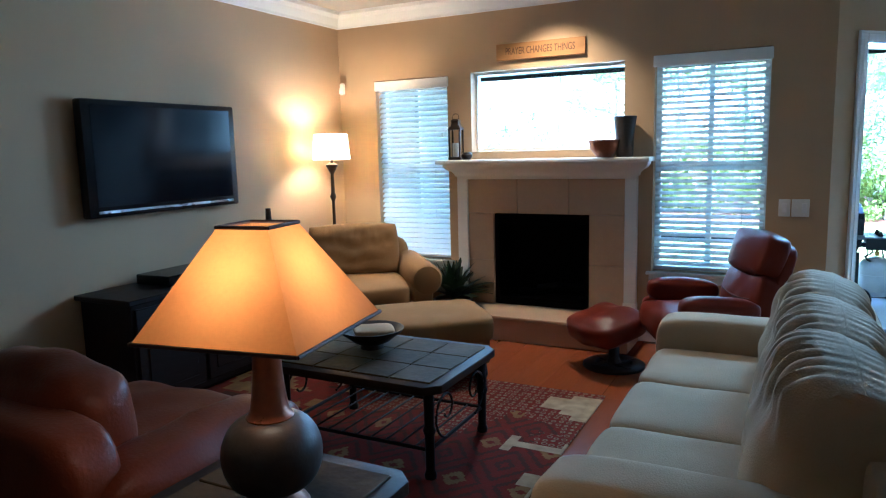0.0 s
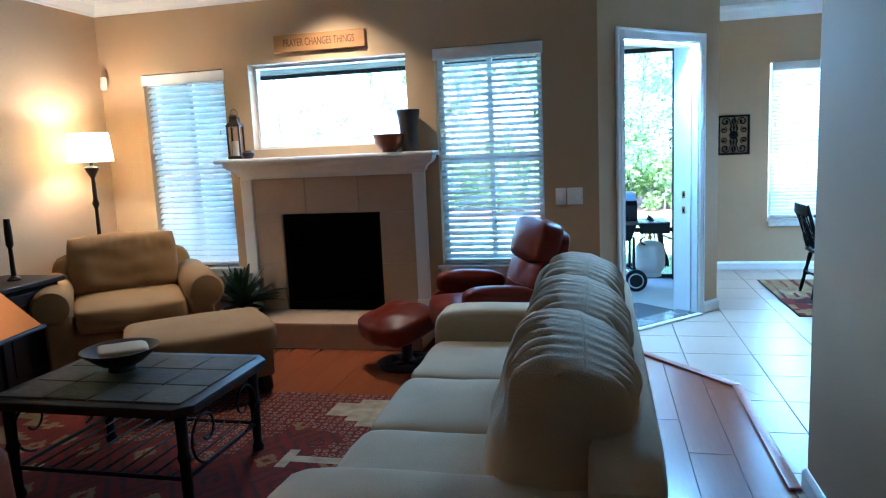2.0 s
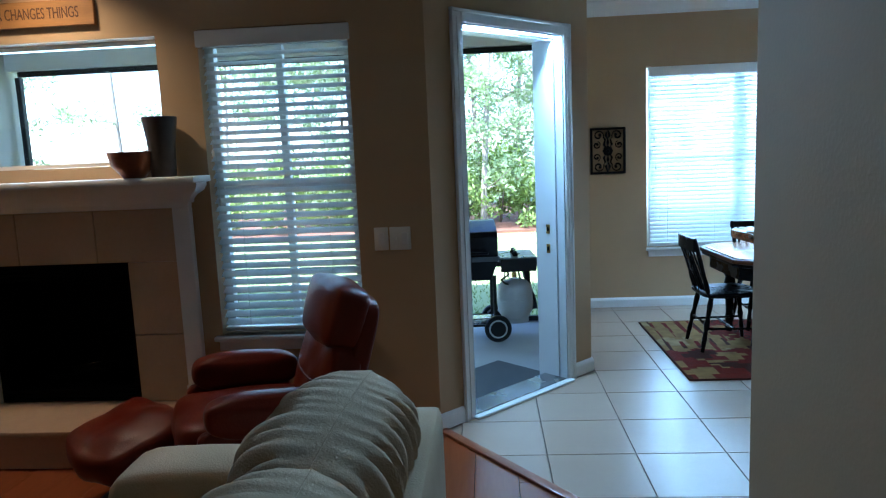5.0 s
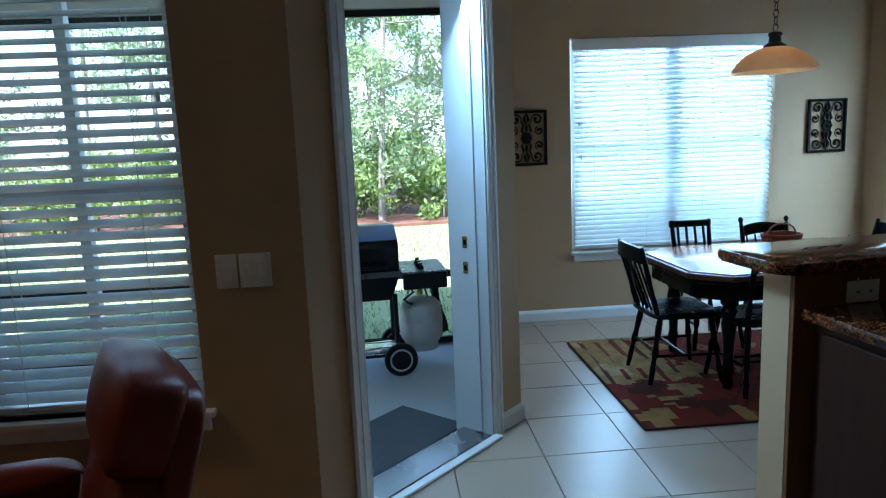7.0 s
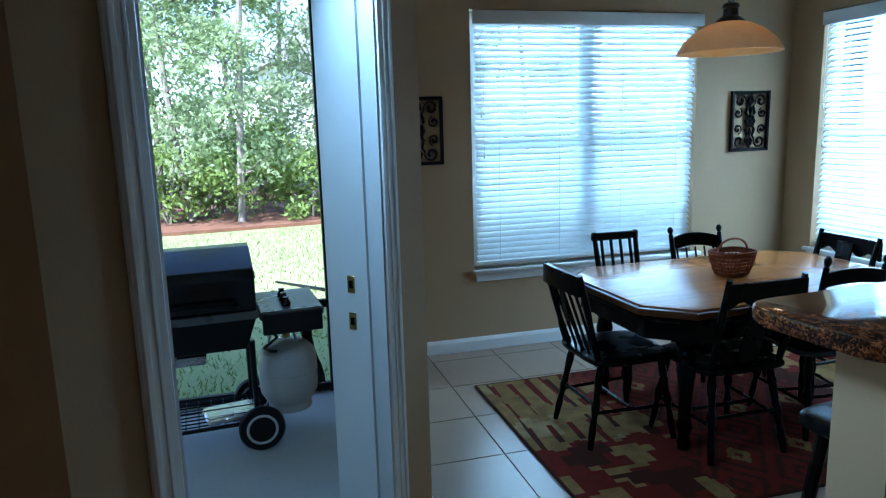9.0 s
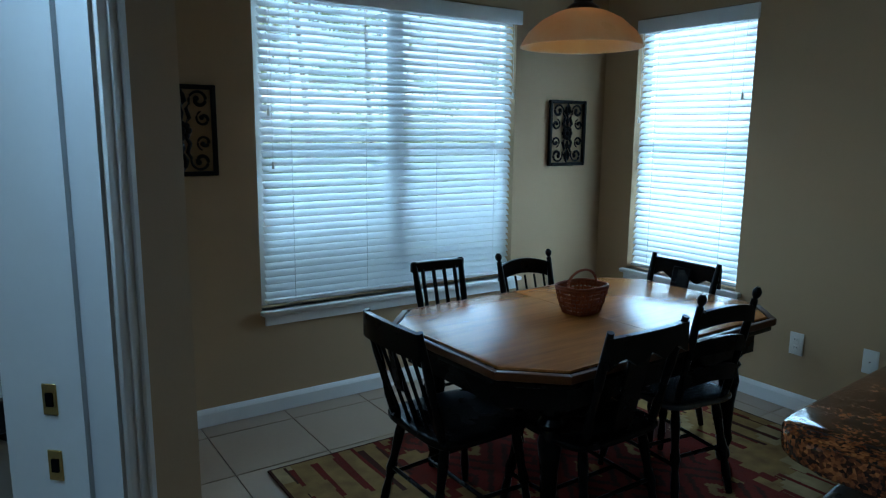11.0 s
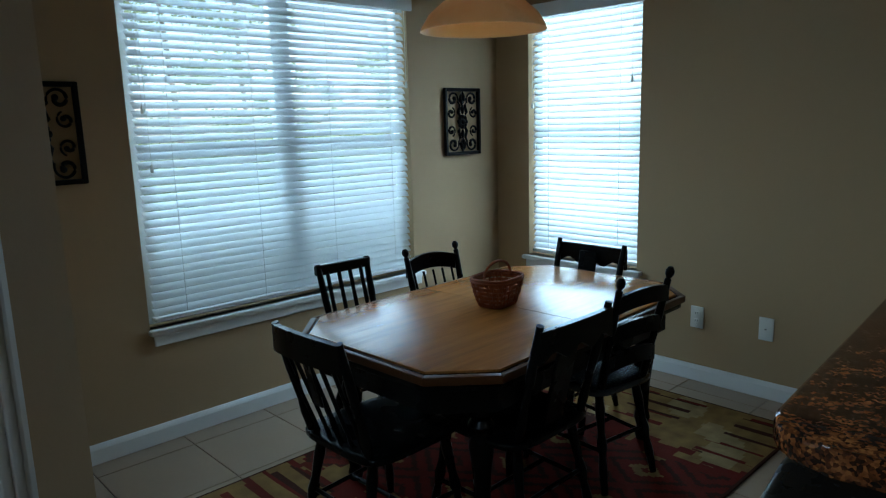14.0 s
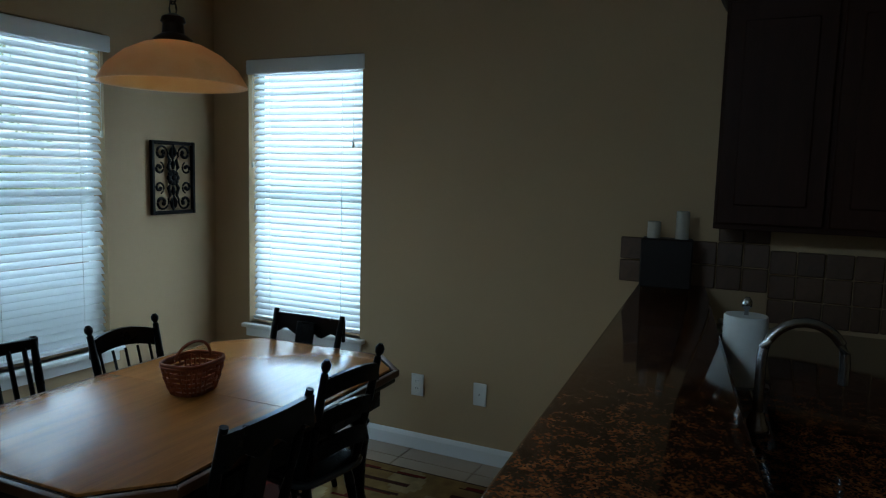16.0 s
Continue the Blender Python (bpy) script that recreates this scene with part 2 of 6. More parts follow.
BROWNLEATHER = material("brown_leather", (0.19, 0.040, 0.012), 0.36, vary=0.3, scale=5, fine=90, bump=0.35, spec=0.17, other=(0.075, 0.016, 0.006))
SLATE = material("slate_table_tile", (0.12, 0.078, 0.033), 0.6, vary=0.3, scale=9, fine=40, bump=0.4, per_object=0.35, spec=0.10, other=(0.028, 0.022, 0.014))
DARKWOOD = material("dark_turned_wood", (0.026, 0.014, 0.009), 0.45, vary=0.25, spec=0.14)
CHAIRBLACK = material("black_chair_paint", (0.003, 0.0028, 0.003), 0.26, vary=0.2, bump=0.06, spec=0.10)
OAK = material("honey_oak_table", (0.62, 0.235, 0.05), 0.22, vary=0.3, scale=3.5, fine=17, bump=0.05, stretch=(0.55, 9, 1), other=(0.14, 0.042, 0.009), per_object=0.15)
DARKOAK = material("dark_oak_edge", (0.10, 0.034, 0.010), 0.35, vary=0.3, scale=4, fine=20, spec=0.2)
CABINET = material("brown_cabinet_wood", (0.040, 0.012, 0.005), 0.5, spec=0.14, vary=0.25, scale=4, fine=30, stretch=(8, 8, 0.8))
PANELWOOD = material("light_brown_panel_wood", (0.20, 0.085, 0.03), 0.5, spec=0.2, vary=0.25, scale=4, fine=30, stretch=(8, 8, 0.8))
GRANITE = granite("brown_granite")
PARCH = material("parchment_lampshade", (0.70, 0.29, 0.065), 0.8, vary=0.12, scale=10, fine=90, bump=0.1, trans=0.65)
SHADE = material("cream_drum_shade", (0.85, 0.72, 0.5), 0.8, vary=0.03, trans=0.65)
BROWNTRIM = material("brown_leather_trim", (0.07, 0.03, 0.02), 0.6)
CLAY = material("dark_pottery", (0.07, 0.055, 0.045), 0.45, vary=0.35, scale=9, fine=40, bump=0.3)
COPPER = material("brown_turned_copper", (0.30, 0.12, 0.06), 0.3, metal=0.6, vary=0.3)
BRONZE = material("oiled_bronze", (0.05, 0.032, 0.022), 0.35, metal=0.8)
BRASS = material("brass", (0.62, 0.45, 0.16), 0.25, metal=1.0)
CHROME = material("brushed_steel", (0.5, 0.5, 0.5), 0.25, metal=1.0)
WICKER = material("red_brown_wicker", (0.31, 0.07, 0.02), 0.55, vary=0.3, fine=120, bump=0.3, per_object=0.2, spec=0.15)
ALABASTER = material("amber_alabaster_glass", (0.86, 0.68, 0.44), 0.3, vary=0.12, scale=7, fine=20, bump=0.0, trans=0.55, other=(0.74, 0.46, 0.20))
CONCRETE = material("porch_concrete", (0.42, 0.43, 0.43), 0.8, vary=0.15, scale=3, fine=80, bump=0.2)
MAT = material("grey_door_mat", (0.07, 0.075, 0.08), 0.95, fine=250, bump=0.6)
TANK = material("grey_white_tank_paint", (0.55, 0.56, 0.56), 0.4, vary=0.12, scale=9)
STUCCO = material("porch_stucco", (0.52, 0.50, 0.45), 0.9, fine=150, bump=0.5)
GRASS = material("lawn_grass", (0.31, 0.33, 0.15), 0.9, vary=0.2, scale=1.2, fine=40, bump=0.9, other=(0.12, 0.17, 0.05))
BLADE = material("grass_blade", (0.28, 0.35, 0.11), 0.8, vary=0.3, scale=2, fine=9, bump=0, trans=0.45)
MULCH = material("pine_mulch", (0.20, 0.085, 0.045), 0.95, vary=0.3, scale=5, fine=50, bump=0.9)
LEAF = material("tree_leaf", (0.20, 0.27, 0.13), 0.6, vary=0.3, scale=1.3, fine=7, bump=0, trans=0.5, other=(0.32, 0.38, 0.19))
SHRUB = material("shrub_leaf", (0.12, 0.19, 0.045), 0.55, vary=0.3, scale=1.3, fine=7, bump=0, trans=0.4, other=(0.24, 0.30, 0.07))
BARK = material("pale_bark", (0.30, 0.26, 0.22), 0.9, vary=0.3, scale=5, fine=30, bump=0.8, stretch=(3, 3, 0.6))
PLANT = material("houseplant_leaf", (0.014, 0.032, 0.012), 0.4, vary=0.3, scale=9, bump=0, trans=0.2)
WHITEPAPER = material("white_paper", (0.8, 0.8, 0.78), 0.9, bump=0.2)
WAX = material("ivory_wax", (0.75, 0.70, 0.58), 0.5, trans=0.3)
SIGNWOOD = material("golden_sign_wood", (0.42, 0.20, 0.05), 0.6, vary=0.25, scale=4, fine=30, stretch=(1, 8, 8))
SIGNTEXT = material("dark_sign_lettering", (0.09, 0.035, 0.01), 0.7)
PLATE = material("ivory_switch_plate", (0.78, 0.77, 0.72), 0.35, vary=0.02, bump=0)
BACKTILE = material("tumbled_backsplash_tile", (0.17, 0.08, 0.035), 0.5, vary=0.3, scale=9, bump=0.4, per_object=0.3)
GLASS = glass("clear_window_glass")
ROOFING = material("grey_shingle", (0.16, 0.15, 0.14), 0.9)
SIDING = material("pale_house_siding", (0.62, 0.60, 0.57), 0.8)
# The grey puts the sky's reflection into the colour of the black grill.
GRILLSHEEN = material("grill_black_with_sky_sheen", (0.11, 0.12, 0.13), 0.28, vary=0.15, scale=9, bump=0.05)
FOIL = material("crumpled_foil", (0.7, 0.7, 0.7), 0.25, metal=1.0, fine=40, bump=0.8)
RUGLIVING = rug_material("living_rug_weave", (0.22, 0.13, 0.04), (0.13, 0.011, 0.007), (0.45, 0.37, 0.23), (0.05, 0.018, 0.012), False)
RUGDINING = rug_material("dining_rug_weave", (0.31, 0.195, 0.066), (0.15, 0.013, 0.008), (0.42, 0.31, 0.15), (0.045, 0.014, 0.009), True)


# ---- mesh helpers ----
I4 = Matrix.Identity(4)


def box(bm, cx, cy, cz, sx, sy, sz, m=I4, bevel=0.0, seg=1):
    r = bmesh.ops.create_cube(bm, size=1, matrix=m @ Matrix.Translation((cx, cy, cz)) @ Matrix.Diagonal((sx, sy, sz, 1)))
    if bevel:
        es = list({e for v in r["verts"] for e in v.link_edges})
        bmesh.ops.bevel(bm, geom=es, offset=bevel, segments=seg, profile=0.5, affect="EDGES")
    return bm


def rod(bm, a, b, r0, r1=None, seg=10):
    a, b = Vector(a), Vector(b)
    d = b - a
    m = Matrix.Translation((a + b) / 2) @ d.to_track_quat("Z", "Y").to_matrix().to_4x4()
    bmesh.ops.create_cone(bm, cap_ends=True, segments=seg, radius1=r0, radius2=r0 if r1 is None else r1, depth=d.length, matrix=m)
    return bm


def lathe(bm, profile, seg=24, m=I4, cap=True):
    """Turned body: profile is (radius, height) from the bottom up."""
    rings = []
    for r, z in profile:
        rings.append([bm.verts.new(m @ Vector((r * math.cos(6.28318 * k / seg), r * math.sin(6.28318 * k / seg), z))) for k in range(seg)])
    for lo, hi in zip(rings, rings[1:]):
        for k in range(seg):
            bm.faces.new((lo[k], lo[(k + 1) % seg], hi[(k + 1) % seg], hi[k]))
    if cap:
        bm.faces.new(list(reversed(rings[0])))
        bm.faces.new(rings[-1])
    return bm


def tube(bm, pts, r, seg=8):
    """A bent rod through the points."""
    pts = [Vector(p) for p in pts]
    rings = []
    for i, p in enumerate(pts):
        d = (pts[min(i + 1, len(pts) - 1)] - pts[max(i - 1, 0)]).normalized()
        up = Vector((0, 0, 1)) if abs(d.z) < 0.95 else Vector((1, 0, 0))
        u = d.cross(up).normalized()
        v = d.cross(u)
        rr = r[i] if isinstance(r, (list, tuple)) else r
        rings.append([bm.verts.new(p + rr * (math.cos(6.28318 * k / seg) * u + math.sin(6.28318 * k / seg) * v)) for k in range(seg)])
    for lo, hi in zip(rings, rings[1:]):
        for k in range(seg):
            bm.faces.new((lo[k], hi[k], hi[(k + 1) % seg], lo[(k + 1) % seg]))
    bm.faces.new(rings[0])
    bm.faces.new(list(reversed(rings[-1])))
    return bm


def cushion(bm, cx, cy, cz, sx, sy, sz, m=I4, puff=0.5, n=10, wrinkle=0.0, seed=0.0, freq=6.0, square=0.35):
    """A stuffed block: rounded edges, bulging faces and soft folds."""
    tmp = bmesh.new()
    bmesh.ops.create_cube(tmp, size=2)
    bmesh.ops.subdivide_edges(tmp, edges=tmp.edges[:], cuts=n, use_grid_fill=True)
    e = square
    for v in tmp.verts:
        p = v.co.copy()
        k = (abs(p.x) ** (2 / e) + abs(p.y) ** (2 / e) + abs(p.z) ** (2 / e)) ** (e / 2)
        q = p / k
        q = p.lerp(q, 0.9)
        w = Vector((q.x * sx / 2, q.y * sy / 2, q.z * sz / 2))
        a, b, c = 1 - min(1, p.x * p.x), 1 - min(1, p.y * p.y), 1 - min(1, p.z * p.z)
        t = min(sx, sy, sz)
        w += puff * 0.16 * t * Vector((p.x * b * c, p.y * a * c, p.z * a * b))
        if wrinkle:
            s = w * freq + Vector((seed, seed * 2, seed * 3))
            w += q.normalized() * wrinkle * noise.noise(s)
        v.co = m @ (Vector((cx, cy, cz)) + w)
    idx = {}
    for v in tmp.verts:
        idx[v] = bm.verts.new(v.co)
    for f in tmp.faces:
        bm.faces.new([idx[v] for v in f.verts])
    tmp.free()
    return bm


def prism(bm, outline, z0, z1):
    lo = [bm.verts.new((x, y, z0)) for x, y in outline]
    hi = [bm.verts.new((x, y, z1)) for x, y in outline]
    n = len(outline)
    for k in range(n):
        bm.faces.new((lo[k], lo[(k + 1) % n], hi[(k + 1) % n], hi[k]))
    bm.faces.new(list(reversed(lo)))
    bm.faces.new(hi)
    return bm


def mesh_of(name, bm, mat, smooth=True):
    bmesh.ops.recalc_face_normals(bm, faces=bm.faces[:])
    me = bpy.data.meshes.new(name)
    bm.to_mesh(me)
    bm.free()
    me.materials.append(mat)
    if smooth:
        me.shade_smooth()
        me.set_sharp_from_angle(angle=radians(38))
    return me


def part(name, bm, mat, parent=None, label="", smooth=True):
    """Links a bmesh as one mesh object, under a thing or a part."""
    ob = new(name, mesh_of(name, bm, mat, smooth))
    if parent is not None:
        ob.parent = parent
    if label:
        ob["label"] = label
    return ob


def thing(name, at, turn, label, category, group="", kind=""):
    """The empty at a thing's base that holds its parts."""
    ob = new(name)
    ob.empty_display_size = 0.1
    ob.matrix_basis = pose(*at, 0, 0, turn)
    return tagged(ob, label, category, group, kind)


def solo(name, bm, mat, label, category, group="", kind="", smooth=True):
    return tagged(part(name, bm, mat, None, "", smooth), label, category, group, kind)


def structure(name, bm, mat, label, category="", smooth=False):
    return solo(name, bm, mat, label, category or name.split("_")[0], "", "structure", smooth)


def wall_mesh(bm, p0, p1, thick, z0, z1, holes=()):
    """A wall from p0 to p1, its room face on that line and its body to the left of it, with holes (from, to, low, high) that go through."""
    p0, p1 = Vector((*p0, 0)), Vector((*p1, 0))
    d = (p1 - p0)
    length = d.length
    d.normalize()
    nrm = Vector((-d.y, d.x, 0))
    S = sorted({0, length, *[h[0] for h in holes], *[h[1] for h in holes]})
    Z = sorted({z0, z1, *[h[2] for h in holes], *[h[3] for h in holes]})

    def solid(i, j):
        if not (0 <= i < len(S) - 1 and 0 <= j < len(Z) - 1):
            return False
        s, z = (S[i] + S[i + 1]) / 2, (Z[j] + Z[j + 1]) / 2
        return not any(h[0] < s < h[1] and h[2] < z < h[3] for h in holes)

    def P(s, t, z):
        return bm.verts.new(p0 + d * s + nrm * t + Vector((0, 0, z)))
    for i in range(len(S) - 1):
        for j in range(len(Z) - 1):
            if not solid(i, j):
                continue
            a, b, lo, hi = S[i], S[i + 1], Z[j], Z[j + 1]
            bm.faces.new((P(a, 0, lo), P(b, 0, lo), P(b, 0, hi), P(a, 0, hi)))
            bm.faces.new((P(a, thick, lo), P(a, thick, hi), P(b, thick, hi), P(b, thick, lo)))
            if not solid(i - 1, j):
                bm.faces.new((P(a, 0, lo), P(a, 0, hi), P(a, thick, hi), P(a, thick, lo)))
            if not solid(i + 1, j):
                bm.faces.new((P(b, 0, lo), P(b, thick, lo), P(b, thick, hi), P(b, 0, hi)))
            if not solid(i, j - 1):
                bm.faces.new((P(a, 0, lo), P(a, thick, lo), P(b, thick, lo), P(b, 0, lo)))
            if not solid(i, j + 1):
                bm.faces.new((P(a, 0, hi), P(b, 0, hi), P(b, thick, hi), P(a, thick, hi)))
    bmesh.ops.remove_doubles(bm, verts=bm.verts[:], dist=1e-5)
    return bm


def run_profile(bm, path, profile):
    """Sweeps a (outwards, up) profile along a level path of (x, y) with mitred corners; outwards is to the right of the path."""
    pts = [Vector((x, y)) for x, y in path]
    rings = []
    for i, p in enumerate(pts):
        d0 = (p - pts[i - 1]).normalized() if i else (pts[1] - p).normalized()
        d1 = (pts[i + 1] - p).normalized() if i + 1 < len(pts) else d0
        n0, n1 = Vector((d0.y, -d0.x)), Vector((d1.y, -d1.x))
        n = (n0 + n1).normalized()
        n /= max(0.3, n.dot(n0))
        rings.append([bm.verts.new((p.x + n.x * o, p.y + n.y * o, z)) for o, z in profile])
    k = len(profile)
    for a, b in zip(rings, rings[1:]):
        for j in range(k):
            bm.faces.new((a[j], a[(j + 1) % k], b[(j + 1) % k], b[j]))
    bm.faces.new(rings[0])
    bm.faces.new(list(reversed(rings[-1])))
    return bm


# ---- large structure ----
FW, DW, RW, LW, IW, SW, KW = 6.80, 9.48, 4.69, -3.02, 1.54, -1.5, 3.0
CZ, T = 2.62, 0.15
A, B = (0.77, 6.80), (1.672, 7.725)
AB = Vector((B[0] - A[0], B[1] - A[1], 0))
AL = AB.length
AB.normalize()
DOOR0, DOOR1, DOORH = 0.225, 1.052, 2.065

structure("wall_fireplace", wall_mesh(bmesh.new(), (LW, FW), A, T, 0, CZ, [(0.37, 1.05, 0.53, 2.03), (1.26, 2.47, 1.42, 2.04), (2.68, 3.42, 0.53, 2.06), (1.45, 2.225, 0.19, 0.93)]), PAINT, "cream painted fireplace wall with two windows and a transom", "wall")
structure("wall_door", wall_mesh(bmesh.new(), A, B, T, 0, CZ, [(DOOR0, DOOR1, -0.06, DOORH)]), PAINT, "cream painted angled wall around the porch door", "wall")
structure("wall_return", wall_mesh(bmesh.new(), B, (B[0], DW + T), T, 0, CZ), PAINT, "cream painted short wall beside the dining nook", "wall")
structure("wall_dining", wall_mesh(bmesh.new(), (B[0], DW), (RW + T, DW), T, 0, CZ, [(0.745, 2.285, 0.52, 2.065)]), PAINT, "cream painted dining wall with a wide window", "wall")
structure("wall_east", wall_mesh(bmesh.new(), (RW, DW), (RW, KW - T), T, 0, CZ, [(0.26, 1.02, 0.54, 2.045)]), PAINT, "cream painted side wall with one narrow window", "wall")
structure("wall_kitchen", wall_mesh(bmesh.new(), (RW, KW), (IW + 0.12, KW), T, 0, CZ), PAINT, "plain cream kitchen wall", "wall")
structure("wall_hall", wall_mesh(bmesh.new(), (IW, 4.72), (IW, SW - T), 0.12, 0, CZ), PAINT, "cream painted partition wall end beside the living room", "wall")
structure("wall_west", wall_mesh(bmesh.new(), (LW, SW - T), (LW, FW + T), T, 0, CZ), PAINT, "cream painted wall behind the television", "wall")
structure("wall_south", wall_mesh(bmesh.new(), (IW, SW), (LW, SW), T, 0, CZ), PAINT, "plain cream wall behind the leather sofa", "wall")
bm = box(bmesh.new(), 0.82, 4.0, CZ + 0.06, 8.2, 11.4, 0.12)
structure("ceiling", bm, CEIL, "smooth off-white painted ceiling")
bm = box(bmesh.new(), 0.82, 2.65, -0.13, 8.1, 8.6, 0.20)
structure("floor", bm, GROUT, "subfloor under wood planks and ceramic tiles")
bm = box(bmesh.new(), 3.1, 8.2, -0.13, 3.1, 2.8, 0.20)
prism(bm, [(0.77, 6.9), (1.6, 6.9), (1.6, 7.75)], -0.2, -0.03)
structure("floor_dining", bm, GROUT, "mortar bed under the dining tiles", "floor")

CROWN = [(0.0, CZ - 0.13), (0.012, CZ - 0.13), (0.016, CZ - 0.11), (0.05, CZ - 0.055), (0.085, CZ - 0.03), (0.09, CZ - 0.002), (0.0, CZ - 0.002)]
ROOM = [(1.66, 4.72), (IW, 4.72), (IW, SW), (LW, SW), (LW, FW), A, B, (B[0], DW), (RW, DW), (RW, 7.12)]
bm = run_profile(bmesh.new(), ROOM, CROWN)
structure("trim_crown", bm, TRIM, "white moulded crown along the ceiling", "crown moulding")
BASE = [(0.0, 0.003), (0.016, 0.003), (0.016, 0.066), (0.011, 0.076), (0.004, 0.085), (0.0, 0.087)]
e0 = (A[0] + AB.x * (DOOR0 - 0.068), A[1] + AB.y * (DOOR0 - 0.068))
e1 = (A[0] + AB.x * (DOOR1 + 0.068), A[1] + AB.y * (DOOR1 + 0.068))
for path in ([(1.66, 4.72), (IW, 4.72), (IW, SW), (LW, SW), (LW, FW), (-2.0, FW)], [(-0.42, FW), A, e0], [e1, B, (B[0], DW), (RW, DW), (RW, 7.0)]):
    structure("baseboard", run_profile(bmesh.new(), path, BASE), TRIM, "white painted baseboard along the wall foot")


# ---- windows with blinds ----
def window(name, at, turn, w, z0, z1, mullions, rails, label, bar=0.035, edge=0.04):
    """Frame, sashes, panes and stool in the frame x across, y outwards from the room face."""
    h = z1 - z0
    win = thing(name, (at[0], at[1], z0), turn, label, "window", "", "structure")
    bm = bmesh.new()
    for x in (edge / 2, w - edge / 2):
        box(bm, x, 0.115, h / 2, edge, 0.05, h - 0.004)
    for z in (edge / 2 + 0.002, h - edge / 2 - 0.002):
        box(bm, w / 2, 0.115, z, w - 2 * edge, 0.05, edge)
    part("window_frame", bm, TRIM, win, smooth=False)
    xs = [edge, *[w * f for f in mullions], w - edge]
    zs = [edge + 0.002, *[h * f for f in rails], h - edge - 0.002]
    for f in mullions:
        part("mullion", box(bmesh.new(), w * f, 0.115, h / 2, bar, 0.04, h - 0.09), TRIM, win, smooth=False)
    for f in rails:
        part("meeting_rail", box(bmesh.new(), w / 2, 0.108, h * f, w - 0.085, 0.03, 0.04), TRIM, win, smooth=False)
    for a, b in zip(xs, xs[1:]):
        for c, d in zip(zs, zs[1:]):
            p = part("pane", box(bmesh.new(), (a + b) / 2, 0.118, (c + d) / 2, b - a - 0.004, 0.005, d - c - 0.004), GLASS, win, smooth=False)
            p.visible_shadow = False
    return win


def sill(win, w):
    part("window_sill", box(bmesh.new(), w / 2, 0.01, -0.012, w + 0.07, 0.09, 0.024, bevel=0.006, seg=2), TRIM, win)
    part("apron", box(bmesh.new(), w / 2, -0.008, -0.05, w + 0.03, 0.014, 0.05, bevel=0.003), TRIM, win)


SLATS = {}


def blind(at, turn, w, z0, z1, tilt, label, cords, raised=0.0, pitch=0.041):
    """Two-inch slats on ladder cords with a valance, a bottom rail and cord tassels."""
    bl = thing("window_blind", (at[0], at[1], z0), turn, label, "blind", "blinds at the windows")
    h = z1 - z0
    part("valance", box(bmesh.new(), w / 2, 0.0, h - 0.04, w + 0.02, 0.022, 0.078, bevel=0.006, seg=2), TRIM, bl)
    part("head_rail", box(bmesh.new(), w / 2, 0.045, h - 0.03, w - 0.02, 0.05, 0.05), TRIM, bl, smooth=False)
    part("bottom_rail", box(bmesh.new(), w / 2, 0.045, 0.02 + raised, w - 0.02, 0.05, 0.02, bevel=0.004), TRIM, bl)
    deep = pitch * 1.15
    if (w, tilt) not in SLATS:
        bm = bmesh.new()
        rows = []
        for k in range(6):
            u = k / 5 - 0.5
            rows.append((deep * u, 0.0035 * (1 - 4 * u * u)))
        top = [[bm.verts.new((x, y, z + 0.0015)) for y, z in rows] for x in (0.012, w - 0.012)]
        low = [[bm.verts.new((x, y, z - 0.0015)) for y, z in rows] for x in (0.012, w - 0.012)]
        for k in range(5):
            bm.faces.new((top[0][k], top[1][k], top[1][k + 1], top[0][k + 1]))
            bm.faces.new((low[0][k + 1], low[1][k + 1], low[1][k], low[0][k]))
        for k in (0, 5):
            bm.faces.new((top[0][k], low[0][k], low[1][k], top[1][k]))
        bmesh.ops.rotate(bm, verts=bm.verts[:], cent=(0, 0, 0), matrix=Matrix.Rotation(radians(tilt), 3, "X"))
        SLATS[(w, tilt)] = mesh_of("slat", bm, SLAT)
    me = SLATS[(w, tilt)]
    n = int((h - 0.11 - raised) / pitch)
    for k in range(n):
        s = new("slat", me)
        s.parent = bl
        s.matrix_basis = pose(random.uniform(-0.002, 0.002), 0.045, 0.052 + raised + k * (h - 0.125 - raised) / (n - 1), random.uniform(-1.5, 1.5), random.uniform(-0.08, 0.08), 0)
    for f in cords:
        bm = bmesh.new()
        for y in (0.018, 0.072):
            rod(bm, (w * f, y, 0.03 + raised), (w * f, y, h - 0.06), 0.0014, seg=5)
        part("ladder_cord", bm, TRIM, bl)
    for x, low in ((0.035, 0.62), (0.05, 0.46), (w - 0.05, 0.70)):
        bm = rod(bmesh.new(), (x, -0.006, h * low), (x, -0.006, h - 0.08), 0.0012, seg=5)
        lathe(bm, [(0.002, h * low + 0.002), (0.007, h * low - 0.004), (0.008, h * low - 0.03), (0.003, h * low - 0.034)], 8, Matrix.Translation((x, -0.006, 0)))
        part("pull_cord", bm, PLATE, bl)
    return bl


w = window("window_1", (-2.65, FW), 0, 0.68, 0.53, 2.03, [0.5], [0.5], "white double-hung window behind lowered blinds")
sill(w, 0.68)
blind((-2.65, FW), 0, 0.68, 0.54, 2.025, 42, "white slatted blind half closed over a narrow window", (0.2, 0.8))
window("window_2", (-1.76, FW), 0, 1.21, 1.42, 2.04, [], [], "wide fixed transom window above the mantel", edge=0.02)
w = window("window_3", (-0.34, FW), 0, 0.74, 0.53, 2.06, [0.5], [0.5], "white double-hung window behind open blinds")
sill(w, 0.74)
